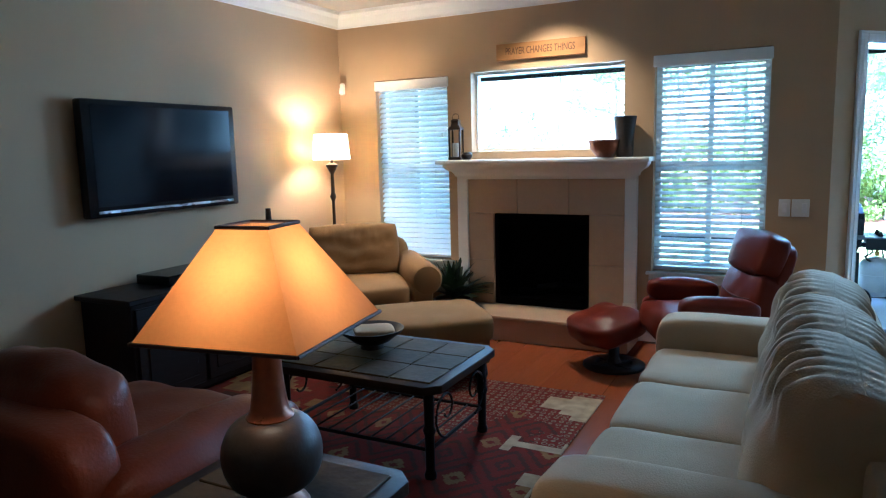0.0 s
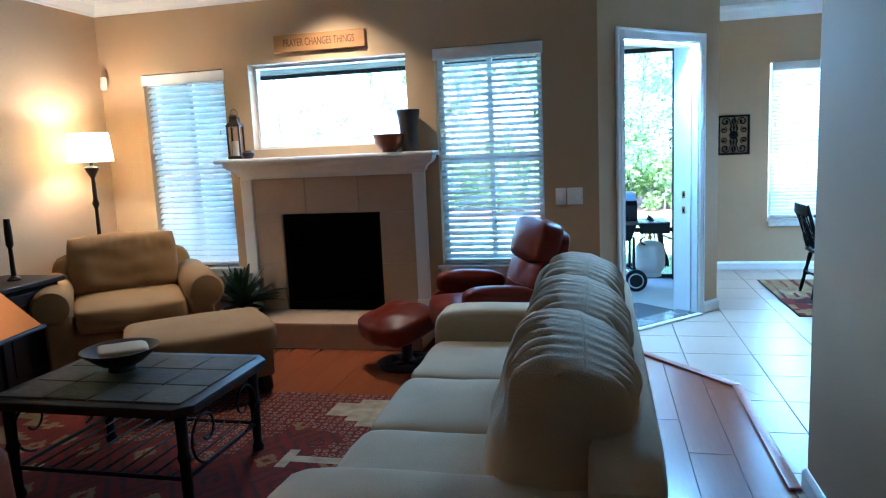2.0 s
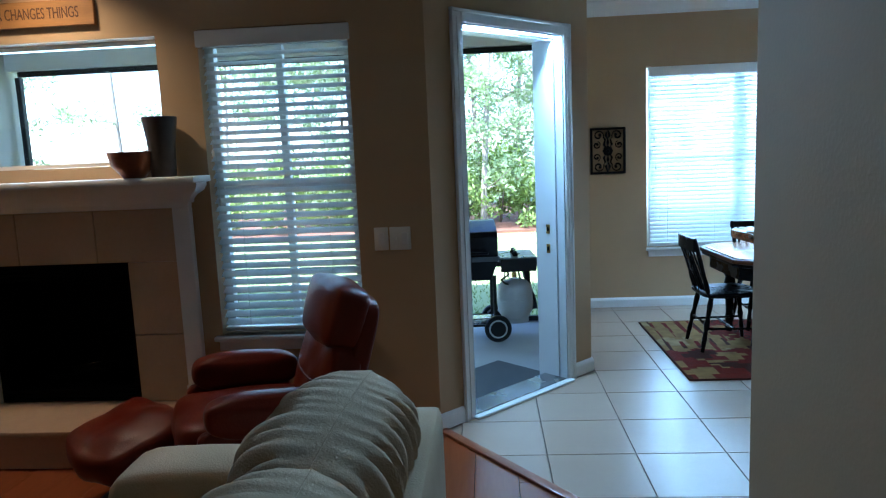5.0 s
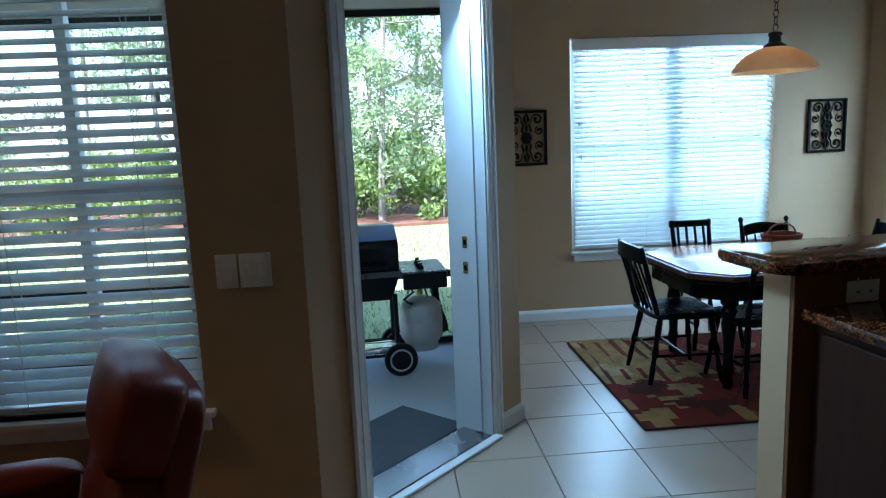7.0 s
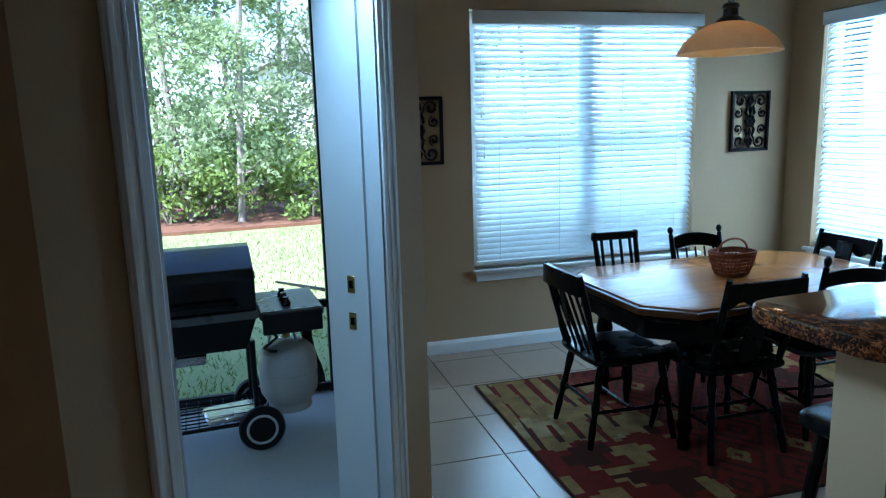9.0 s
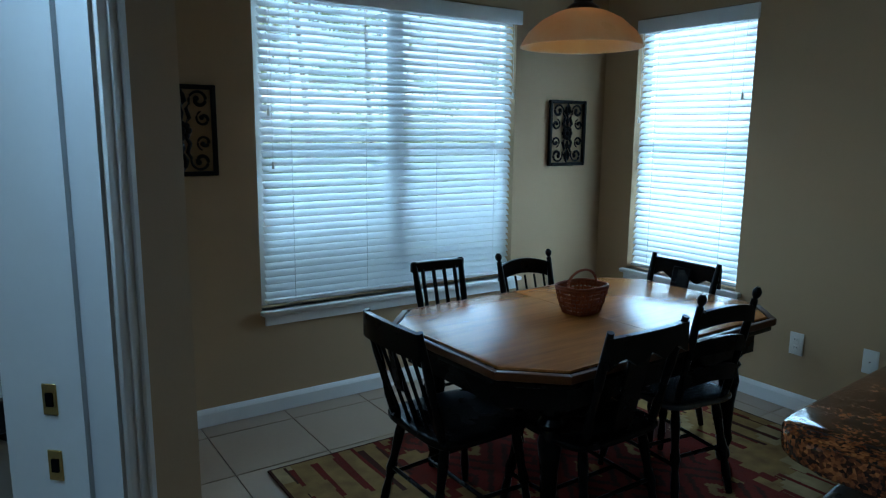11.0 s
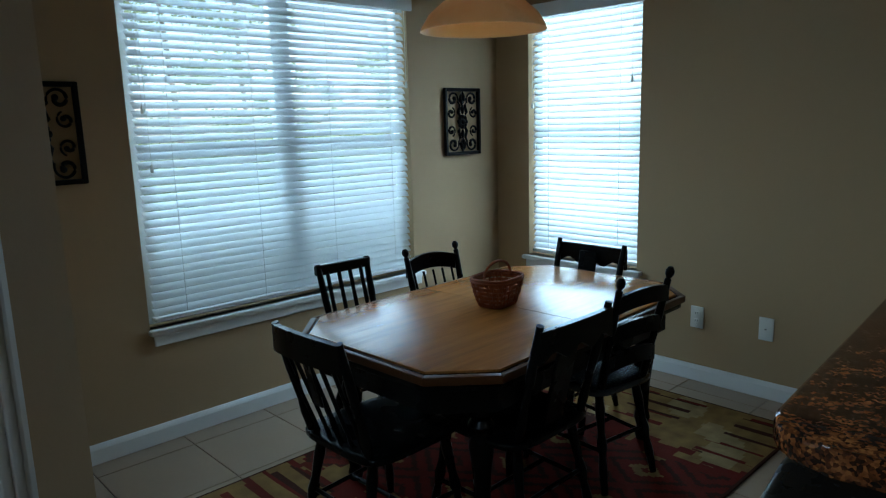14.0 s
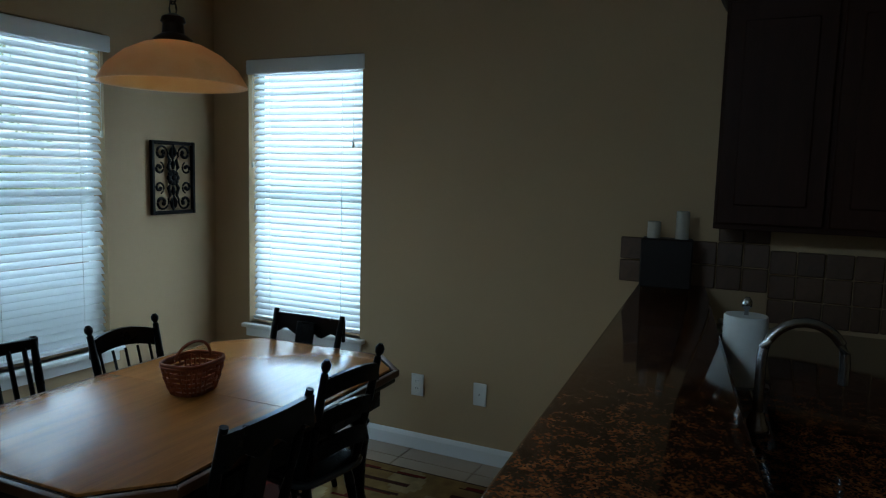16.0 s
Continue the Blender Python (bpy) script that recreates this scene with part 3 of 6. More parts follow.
blind((-0.34, FW), 0, 0.74, 0.54, 2.055, 30, "white slatted blind tilted open beside the fireplace", (0.2, 0.8))
w = window("window_4", (2.445, DW), 0, 1.54, 0.52, 2.065, [0.5], [0.5], "wide twin window behind lowered blinds in the dining nook", 0.10)
sill(w, 1.54)
blind((2.445, DW), 0, 1.54, 0.53, 2.06, 46, "wide white slatted blind nearly closed over the dining window", (0.1, 0.36, 0.64, 0.9), pitch=0.035)
w = window("window_5", (RW, 9.22), -90, 0.76, 0.54, 2.045, [], [0.5], "narrow window behind lowered blinds in the dining nook")
sill(w, 0.76)
blind((RW, 9.22), -90, 0.76, 0.55, 2.04, 44, "narrow white slatted blind nearly closed over the side window", (0.18, 0.82), pitch=0.035)

# ---- porch door ----
DM = Matrix.Translation((A[0], A[1], 0)) @ Matrix.Rotation(math.atan2(AB.y, AB.x), 4, "Z")
door = new("door_1")
door.matrix_basis = DM
tagged(door, "white cased doorway open to the porch", "door", "", "structure")
bm = bmesh.new()
for x in (DOOR0 + 0.01, DOOR1 - 0.01):
    box(bm, x, 0.10, DOORH / 2 - 0.01, 0.02, 0.22, DOORH)
box(bm, (DOOR0 + DOOR1) / 2, 0.10, DOORH - 0.01, DOOR1 - DOOR0 - 0.04, 0.22, 0.02)
part("jamb", bm, SHADEDTRIM, door, smooth=False)
bm = bmesh.new()
for x in (DOOR0 + 0.026, DOOR1 - 0.026):
    box(bm, x, 0.065, DOORH / 2, 0.012, 0.04, DOORH - 0.05)
box(bm, (DOOR0 + DOOR1) / 2, 0.065, DOORH - 0.026, DOOR1 - DOOR0 - 0.07, 0.04, 0.012)
part("door_stop", bm, SHADEDTRIM, door, smooth=False)
for x, s in ((DOOR0 - 0.026, 1), (DOOR1 + 0.026, -1)):
    bm = bmesh.new()
    box(bm, x, -0.008, DOORH / 2 + 0.028, 0.072, 0.016, DOORH + 0.06, bevel=0.004)
    box(bm, x - s * 0.024, -0.018, DOORH / 2 + 0.028, 0.018, 0.008, DOORH + 0.06, bevel=0.003)
    box(bm, x + s * 0.006, -0.017, DOORH / 2 + 0.01, 0.010, 0.006, DOORH + 0.01, bevel=0.002)
    part("casing", bm, TRIM, door)
bm = box(bmesh.new(), (DOOR0 + DOOR1) / 2, -0.010, DOORH + 0.024, DOOR1 - DOOR0 - 0.02, 0.016, 0.068, bevel=0.004)
box(bm, (DOOR0 + DOOR1) / 2, -0.02, DOORH + 0.047, DOOR1 - DOOR0 + 0.1, 0.008, 0.018, bevel=0.003)
part("head_casing", bm, TRIM, door)
part("threshold", box(bmesh.new(), (DOOR0 + DOOR1) / 2, 0.08, 0.005, DOOR1 - DOOR0 - 0.045, 0.17, 0.024, bevel=0.004), CHROME, door, "metal door threshold")
part("sill_strip", box(bmesh.new(), (DOOR0 + DOOR1) / 2, -0.03, 0.008, DOOR1 - DOOR0 + 0.01, 0.045, 0.016, bevel=0.005), TRIM, door, "pale threshold strip")
for z in (0.811, 0.931):
    pl = part("strike_plate", box(bmesh.new(), DOOR1 - 0.0215, 0.116, z, 0.003, 0.028, 0.056, bevel=0.001), BRASS, door, "brass strike plate")
    # A black block on the plate paints the dark inside the hole.
    part("bolt_hole", box(bmesh.new(), DOOR1 - 0.0235, 0.116, z, 0.003, 0.013, 0.024), DEADBLACK, pl, smooth=False)
# The leaf is white; its grey is painted-in shade.
leaf = thing("porch_door_leaf", (1.375, 7.715, 0.0), 80, "white half-glazed door leaf, greyed by painted shade, swung out onto the porch", "door")
bm = bmesh.new()
box(bm, 0.34, 0, 0.40, 0.66, 0.04, 0.76)
for x in (0.07, 0.61):
    box(bm, x, 0, 1.41, 0.12, 0.04, 1.26)
box(bm, 0.34, 0, 1.965, 0.42, 0.04, 0.15)
box(bm, 0.34, 0, 0.83, 0.42, 0.04, 0.10)
part("leaf", bm, SHADEDTRIM, leaf, smooth=False)
for y in (-0.024, 0.024):
    part("panel", box(bmesh.new(), 0.34, y, 0.42, 0.44, 0.01, 0.50, bevel=0.012, seg=2), SHADEDTRIM, leaf)
p = part("pane", box(bmesh.new(), 0.34, 0, 1.385, 0.42, 0.006, 1.01), GLASS, leaf, smooth=False)
p.visible_shadow = False
part("lite_frame", run_profile(bmesh.new(), [(0.13, -0.02), (0.55, -0.02)], [(0.0, 0.88), (0.008, 0.88), (0.008, 0.9), (0.0, 0.9)]), TRIM, leaf, smooth=False)
part("knob", lathe(bmesh.new(), [(0.012, 0), (0.012, 0.03), (0.027, 0.04), (0.03, 0.055), (0.02, 0.068)], 16, Matrix.Translation((0.62, -0.02, 0.95)) @ Matrix.Rotation(radians(90), 4, "X")), BRASS, leaf, "brass knob")

# ---- porch ----
bm = box(bmesh.new(), -0.75, 8.1, -0.13, 4.7, 2.45, 0.16)
structure("pavement_porch", bm, CONCRETE, "smooth grey concrete porch slab", "porch floor")
structure("ceiling_porch", box(bmesh.new(), -0.75, 8.15, 2.48, 4.8, 2.6, 0.06), CEIL, "white porch ceiling", "ceiling")
structure("wall_porch", wall_mesh(bmesh.new(), (-3.02, 6.95), (-3.02, 9.35), T, -0.1, 2.5), STUCCO, "pale stucco porch side wall", "wall")
scr = thing("porch_screen", (0, 9.25, 0), 0, "dark bronze aluminium screen frame along the porch edge", "screen")
for x in (-2.94, 1.50):
    part("post", box(bmesh.new(), x, 0, 1.08, 0.045, 0.05, 2.26, bevel=0.004), BLACK, scr, smooth=False)
for z in (-0.02, 0.46, 2.235):
    part("rail", box(bmesh.new(), -0.71, 0, z, 4.46, 0.035, 0.045, bevel=0.004), BLACK, scr, smooth=False)
structure("trim_beam", box(bmesh.new(), -0.71, 9.25, 2.36, 4.6, 0.12, 0.20), TRIM, "white porch beam above the screen", "beam")


# ---- fireplace ----
fp = thing("fireplace", (-1.16, FW, 0), 0, "gas fireplace with beige tile surround, raised hearth and white mantel", "fireplace")
part("hearth", box(bmesh.new(), -0.02, -0.20, 0.082, 1.52, 0.395, 0.16, bevel=0.004), STONE, fp)
part("hearth_slab", box(bmesh.new(), -0.02, -0.205, 0.178, 1.54, 0.415, 0.030, bevel=0.005, seg=2), STONE, fp, "beige polished tile slab")
for x0, x1 in ((-0.63, -0.41), (0.365, 0.63)):
    for z0, z1 in ((0.195, 0.55), (0.554, 0.93)):
        part("tile", box(bmesh.new(), (x0 + x1) / 2, -0.012, (z0 + z1) / 2, x1 - x0 - 0.002, 0.022, z1 - z0, bevel=0.002), STONE, fp)
for x0, x1 in ((-0.63, -0.21), (-0.207, 0.207), (0.21, 0.63)):
    part("tile", box(bmesh.new(), (x0 + x1) / 2, -0.012, 1.066, x1 - x0 - 0.002, 0.022, 0.268, bevel=0.002), STONE, fp)
for c, d in (((-0.022, 0.36, 0.55), (0.80, 0.02, 0.80)), ((-0.402, 0.172, 0.56), (0.012, 0.35, 0.73)), ((0.357, 0.172, 0.56), (0.012, 0.35, 0.73)), ((-0.022, 0.172, 0.922), (0.74, 0.35, 0.012)), ((-0.022, 0.172, 0.200), (0.74, 0.35, 0.012))):
    part("firebox_panel", box(bmesh.new(), *c, *d), DEADBLACK, fp, "black steel firebox lining", smooth=False)
bm = bmesh.new()
for z in (0.90, 0.875, 0.85, 0.225, 0.25):
    box(bm, -0.022, 0.0, z, 0.77, 0.012, 0.014)
for x in (-0.385, 0.34):
    box(bm, x, 0.002, 0.56, 0.022, 0.014, 0.72)
part("louvre_frame", bm, DEADBLACK, fp, smooth=False)
for k in range(3):
    a = Vector((-0.26 + 0.16 * k, 0.15 + 0.03 * (k % 2), 0.27 + 0.03 * (k % 3)))
    part("log", rod(bmesh.new(), a, a + Vector((0.20, 0.06 * (-1) ** k, 0.05 * (k % 2))), 0.035, 0.03), DEADBLACK, fp)
part("grate", box(bmesh.new(), -0.02, 0.17, 0.225, 0.55, 0.22, 0.03), DEADBLACK, fp)
for x in (-0.675, 0.675):
    bm = box(bmesh.new(), x, -0.02, 0.70, 0.09, 0.04, 1.005, bevel=0.004)
    box(bm, x, -0.024, 0.24, 0.10, 0.05, 0.09, bevel=0.004)
    part("pilaster", bm, TRIM, fp)
part("frieze", box(bmesh.new(), 0, -0.02, 1.24, 1.44, 0.04, 0.078, bevel=0.004), TRIM, fp)
bm = run_profile(bmesh.new(), [(-0.72, 0.0), (-0.72, -0.04), (0.72, -0.04), (0.72, 0.0)], [(0.0, 1.225), (0.012, 1.225), (0.016, 1.245), (0.035, 1.265), (0.07, 1.285), (0.085, 1.31), (0.085, 1.325), (0.0, 1.325)])
part("mantel_moulding", bm, TRIM, fp)
part("mantel_shelf", box(bmesh.new(), 0, -0.105, 1.342, 1.66, 0.21, 0.032, bevel=0.006, seg=2), TRIM, fp)

# mantel ornaments
MZ = 1.359
lan = thing("candle_lantern", (-1.85, 6.70, MZ), 8, "dark bronze candle lantern with a domed lid on the mantel", "lantern")
part("base", box(bmesh.new(), 0, 0, 0.012, 0.105, 0.105, 0.024, bevel=0.004), BRONZE, lan)
for x in (-0.043, 0.043):
    for y in (-0.043, 0.043):
        part("corner_post", box(bmesh.new(), x, y, 0.13, 0.012, 0.012, 0.215), BRONZE, lan, smooth=False)
part("lid", lathe(bmesh.new(), [(0.074, 0.236), (0.07, 0.25), (0.045, 0.27), (0.04, 0.30), (0.048, 0.305), (0.03, 0.32)], 4, Matrix.Rotation(radians(45), 4, "Z")), BRONZE, lan)
part("candle", lathe(bmesh.new(), [(0.03, 0.024), (0.03, 0.13), (0.026, 0.133)], 16), WAX, lan, "ivory pillar candle")
part("ring", tube(bmesh.new(), [(0.028 * math.cos(a / 8 * 6.2832), 0, 0.335 + 0.028 * math.sin(a / 8 * 6.2832)) for a in range(9)], 0.003, 6), BRONZE, lan)
solo("pottery_jar", lathe(bmesh.new(), [(0.028, 0), (0.042, 0.02), (0.045, 0.04), (0.03, 0.058), (0.018, 0.06)], 16, Matrix.Translation((-1.745, 6.67, MZ))), DARKWOOD, "small dark round jar beside the lantern", "jar")
solo("wooden_bowl", lathe(bmesh.new(), [(0.05, 0), (0.06, 0.012), (0.10, 0.06), (0.115, 0.125), (0.108, 0.125), (0.09, 0.06), (0.05, 0.02)], 24, Matrix.Translation((-0.66, 6.68, MZ))), COPPER, "glossy red-brown bowl on the mantel", "bowl")
solo("tall_vase", lathe(bmesh.new(), [(0.058, 0), (0.06, 0.02), (0.064, 0.15), (0.082, 0.285), (0.078, 0.287), (0.06, 0.16), (0.05, 0.02)], 20, Matrix.Translation((-0.52, 6.70, MZ))), CLAY, "tall dark streaked ceramic vase on the mantel", "vase")

sign = thing("wooden_sign", (-1.18, FW - 0.012, 2.17), 0, "golden wooden plaque with carved words above the transom", "sign")
part("board", box(bmesh.new(), 0, 0, 0, 0.70, 0.022, 0.125, bevel=0.004), SIGNWOOD, sign)
cu = bpy.data.curves.new("lettering", "FONT")
cu.body, cu.size, cu.align_x, cu.align_y, cu.extrude = "PRAYER CHANGES THINGS", 0.068, "CENTER", "CENTER", 0.001
tmp = bpy.data.objects.new("tmp_text", cu)
me = bpy.data.meshes.new_from_object(tmp)
bpy.data.objects.remove(tmp)
me.materials.append(SIGNTEXT)
let = new("lettering", me)
let.parent = sign
let.matrix_basis = pose(0, -0.0125, 0, 90, 0, 0) @ Matrix.Diagonal((0.66, 1.1, 1, 1))

# ---- television, console, alarm sensor ----
tv = thing("television", (-2.955, 4.80, 1.10), 90, "large wall-mounted flat black television, switched off", "television")
part("bezel", box(bmesh.new(), 0, 0, 0.335, 1.16, 0.07, 0.67, bevel=0.012, seg=2), PLASTIC, tv)
part("screen", box(bmesh.new(), 0, -0.0365, 0.35, 1.05, 0.004, 0.575), SCREEN, tv, smooth=False)
part("speaker_bar", box(bmesh.new(), 0, -0.037, 0.032, 1.05, 0.006, 0.016, bevel=0.002), CHROME, tv, "thin silver strip under the screen")
part("wall_bracket", box(bmesh.new(), 0, 0.05, 0.33, 0.5, 0.04, 0.4), BLACK, tv, smooth=False)
con = thing("media_console", (-2.78, 4.90, 0), 90, "espresso wooden media console under the television", "cabinet")
part("top", box(bmesh.new(), 0, 0, 0.665, 1.54, 0.46, 0.03, bevel=0.005), ESPRESSO, con)
part("body", box(bmesh.new(), 0, 0.01, 0.345, 1.48, 0.41, 0.605, bevel=0.003), ESPRESSO, con)
for k in range(3):
    d = part("cabinet_door", box(bmesh.new(), -0.49 + 0.49 * k, -0.203, 0.35, 0.46, 0.018, 0.54, bevel=0.004), ESPRESSO, con)
    part("door_panel", box(bmesh.new(), -0.49 + 0.49 * k, -0.215, 0.35, 0.34, 0.008, 0.42, bevel=0.003), ESPRESSO, d)
    part("handle", lathe(bmesh.new(), [(0.006, 0), (0.006, 0.015), (0.014, 0.022), (0.008, 0.03)], 10, Matrix.Translation((-0.30 + 0.49 * k, -0.212, 0.38)) @ Matrix.Rotation(radians(90), 4, "X")), BRONZE, d)
part("plinth", box(bmesh.new(), 0, 0.02, 0.021, 1.44, 0.36, 0.036), ESPRESSO, con)
sb = thing("disc_player", (-2.80, 4.72, 0.681), 92, "low black media player on the console", "player")
part("case", box(bmesh.new(), 0, 0, 0.034, 0.46, 0.27, 0.06, bevel=0.004), PLASTIC, sb)
for x in (-0.1, 0.0):
    part("display", box(bmesh.new(), x, -0.137, 0.04, 0.05, 0.003, 0.014), CHROME, sb, smooth=False)
solo("white_remote_box", box(bmesh.new(), -2.70, 4.86, 0.758, 0.05, 0.03, 0.03, bevel=0.004), PLATE, "small white box on the media player", "box")
pb = thing("potted_candlestick", (-2.75, 5.48, 0.681), 0, "dark turned candlestick on the console", "candlestick")
part("stem", lathe(bmesh.new(), [(0.04, 0), (0.04, 0.01), (0.015, 0.03), (0.012, 0.2), (0.022, 0.22), (0.022, 0.30), (0.018, 0.38)], 14), DARKWOOD, pb)
al = thing("motion_sensor", (-2.955, 6.745, 1.98), -45, "white corner alarm sensor on the wall", "sensor")
part("housing", box(bmesh.new(), 0, 0, 0, 0.055, 0.04, 0.10, bevel=0.012, seg=3), PLATE, al)
part("lens", box(bmesh.new(), 0, -0.022, -0.015, 0.035, 0.006, 0.045, bevel=0.002), TRIM, al)

# ---- lamps ----
fl = thing("floor_lamp", (-2.75, 6.26, 0), 0, "bronze floor lamp with a lit cream drum shade", "lamp")
part("base", lathe(bmesh.new(), [(0.15, 0.004), (0.15, 0.018), (0.10, 0.03), (0.03, 0.05), (0.02, 0.07)], 28), BRONZE, fl)
part("pole", lathe(bmesh.new(), [(0.013, 0.07), (0.013, 0.5), (0.022, 0.52), (0.013, 0.54), (0.012, 0.8), (0.024, 0.83), (0.014, 0.87), (0.012, 1.05), (0.026, 1.09), (0.016, 1.12), (0.013, 1.27), (0.045, 1.33), (0.05, 1.345), (0.012, 1.36), (0.01, 1.42)], 16), BRONZE, fl)
part("shade", lathe(bmesh.new(), [(0.150, 1.385), (0.132, 1.585)], 32, cap=False), SHADE, fl, "lit cream fabric drum shade")
for k in range(3):
    a = k * 2.0944
    part("spider_arm", rod(bmesh.new(), (0, 0, 1.42), (0.143 * math.cos(a), 0.143 * math.sin(a), 1.44), 0.002, seg=5), BRONZE, fl)
part("light_bulb", lathe(bmesh.new(), [(0.013, 1.42), (0.015, 1.45), (0.03, 1.50), (0.018, 1.535)], 14), GLASS, fl).visible_shadow = False

tl = thing("table_lamp", (-0.53, 2.93, 0.576), 9, "round dark pottery lamp with a lit square parchment shade", "lamp")
part("foot", lathe(bmesh.new(), [(0.082, 0.0), (0.086, 0.008), (0.08, 0.018), (0.062, 0.030), (0.05, 0.045), (0.052, 0.055)], 40), COPPER, tl)
prof = [(0.045 + 0.077 * math.sin(math.pi * (0.5 * k / 9)) ** 0.8, 0.052 + 0.09 * (1 - math.cos(math.pi * 0.5 * k / 9))) for k in range(10)]
prof += [(0.050 + 0.072 * math.cos(math.pi * 0.5 * k / 9), 0.142 + 0.092 * math.sin(math.pi * 0.5 * k / 9)) for k in range(1, 10)]
part("body", lathe(bmesh.new(), prof, 56), CLAY, tl)
part("neck", lathe(bmesh.new(), [(0.056, 0.230), (0.058, 0.236), (0.052, 0.242), (0.047, 0.252), (0.041, 0.29), (0.036, 0.34), (0.033, 0.40), (0.034, 0.43), (0.028, 0.44), (0.012, 0.46)], 32), COPPER, tl, "turned copper-brown neck")
bm = bmesh.new()
lo = [bm.verts.new((0.207 * x, 0.207 * y, 0.456)) for x, y in ((-1, -1), (1, -1), (1, 1), (-1, 1))]
hi = [bm.verts.new((0.066 * x, 0.066 * y, 0.70)) for x, y in ((-1, -1), (1, -1), (1, 1), (-1, 1))]
for k in range(4):
    bm.faces.new((lo[k], lo[(k + 1) % 4], hi[(k + 1) % 4], hi[k]))
sh = part("shade", bm, PARCH, tl, "lit amber parchment pyramid shade", smooth=False)
for h, z, r in ((0.209, 0.456, 0.005), (0.068, 0.70, 0.0045)):
    bm = bmesh.new()
    for k in range(4):
        a = ((-1, -1), (1, -1), (1, 1), (-1, 1))[k]
        b = ((-1, -1), (1, -1), (1, 1), (-1, 1))[(k + 1) % 4]
        rod(bm, (h * a[0], h * a[1], z), (h * b[0], h * b[1], z), r, seg=8)
    part("binding", bm, BROWNTRIM, sh)
part("finial", lathe(bmesh.new(), [(0.004, 0.45), (0.004, 0.655), (0.008, 0.66), (0.005, 0.668)], 12), BRONZE, tl)

can = thing("recessed_light", (-1.05, 6.42, CZ), 0, "white recessed ceiling downlight above the fireplace", "ceiling light")
part("trim_ring", lathe(bmesh.new(), [(0.095, -0.004), (0.09, -0.012), (0.07, -0.006), (0.065, -0.003)], 28, cap=False), TRIM, can)


# ---- upholstered seats ----
def pillow(bm, w, h, d, m, seed, folds=0.02):
    """A loose back pillow: fat in the middle, thin at its seam, gathered along the top."""
    n = 44
    for side in (1, -1):
        grid = []
        for i in range(n + 1):
            row = []
            for j in range(n + 1):
                u, v = i / n * 2 - 1, j / n * 2 - 1
                edge = max(0.0, (1 - u ** 4) * (1 - v ** 4)) ** 0.40
                x = u * w / 2 * (1 - 0.05 * v * v)
                z = v * h / 2 * (1 - 0.10 * u * u)
                y = side * d / 2 * edge
                gather = max(0.0, (v + 0.15) / 1.15) ** 1.8 * (1 - u ** 6)
                wave = math.sin(u * 17 + seed + 0.5 * side + 1.6 * noise.noise(Vector((u * 3, v * 1.3, seed + side))))
                y += side * edge ** 0.7 * (folds * gather * (abs(wave) ** 0.8 - 0.6) + 0.022 * noise.noise(Vector((u * 2.2 + seed, v * 2.2, side))))
                row.append(bm.verts.new(m @ Vector((x, y, z + h / 2))))
            grid.append(row)
        for i in range(n):
            for j in range(n):
                q = (grid[i][j], grid[i + 1][j], grid[i + 1][j + 1], grid[i][j + 1])
                bm.faces.new(q if side > 0 else tuple(reversed(q)))
    bmesh.ops.remove_doubles(bm, verts=bm.verts[:], dist=0.0004)
    return bm


def seam(bm, w, h, m):
    pts = []
    for k in range(25):
        a = -0.95 + 1.9 * k / 24
        pts.append(m @ Vector((a * w / 2 * 0.95, 0, h / 2 * (2 - 0.10 * a * a) - 0.004)))
    return tube(bm, pts, 0.0045, 6)


sofa = thing("beige_sofa", (0.46, 4.28, 0), -90, "beige microfibre three-seat sofa with gathered loose back pillows", "sofa")
part("frame", cushion(bmesh.new(), 0, 0.0, 0.20, 1.96, 0.86, 0.26, puff=0.1, n=8, square=0.12), BEIGE, sofa)
for x in (-0.90, 0.90):
    bm = cushion(bmesh.new(), x, -0.04, 0.335, 0.235, 0.84, 0.54, puff=0.35, n=14, square=0.22, wrinkle=0.006, seed=x)
    part("arm", bm, BEIGE, sofa)
part("back", cushion(bmesh.new(), 0, 0.365, 0.40, 2.02, 0.16, 0.66, puff=0.1, n=14, square=0.14), BEIGE, sofa)
for k in range(3):
    bm = cushion(bmesh.new(), -0.518 + 0.518 * k, -0.10, 0.40, 0.515, 0.68, 0.15, puff=0.6, n=14, square=0.16, wrinkle=0.006, seed=k)
    sc = part("seat_cushion", bm, BEIGE, sofa)
    m = pose(-0.53 + 0.54 * k, 0.14, 0.43, -16, 0, (-2, 1, 3)[k])
    pc = part("back_pillow", pillow(bmesh.new(), 0.65, 0.48, 0.33, m, k * 2.3, 0.055), BEIGE, sofa, "gathered beige back pillow")
    part("piping", seam(bmesh.new(), 0.65, 0.48, m), BEIGE, pc)
for x in (-0.90, 0.90):
    for y in (-0.38, 0.36):
        part("leg", lathe(bmesh.new(), [(0.025, 0.004), (0.032, 0.03), (0.034, 0.08)], 12, Matrix.Translation((x, y, 0))), DARKWOOD, sofa)


def roll_arm(bm, x, s):
    """A rolled arm: an upright side with a scroll along its top."""
    cushion(bm, x, -0.02, 0.30, 0.16, 0.82, 0.42, puff=0.2, n=8, square=0.2)
    lathe(bm, [(0.03, -0.445), (0.10, -0.435), (0.118, -0.40), (0.118, 0.34), (0.10, 0.37)], 22, Matrix.Translation((x + s * 0.03, 0, 0.515)) @ Matrix.Rotation(radians(-90), 4, "X"))
    return bm


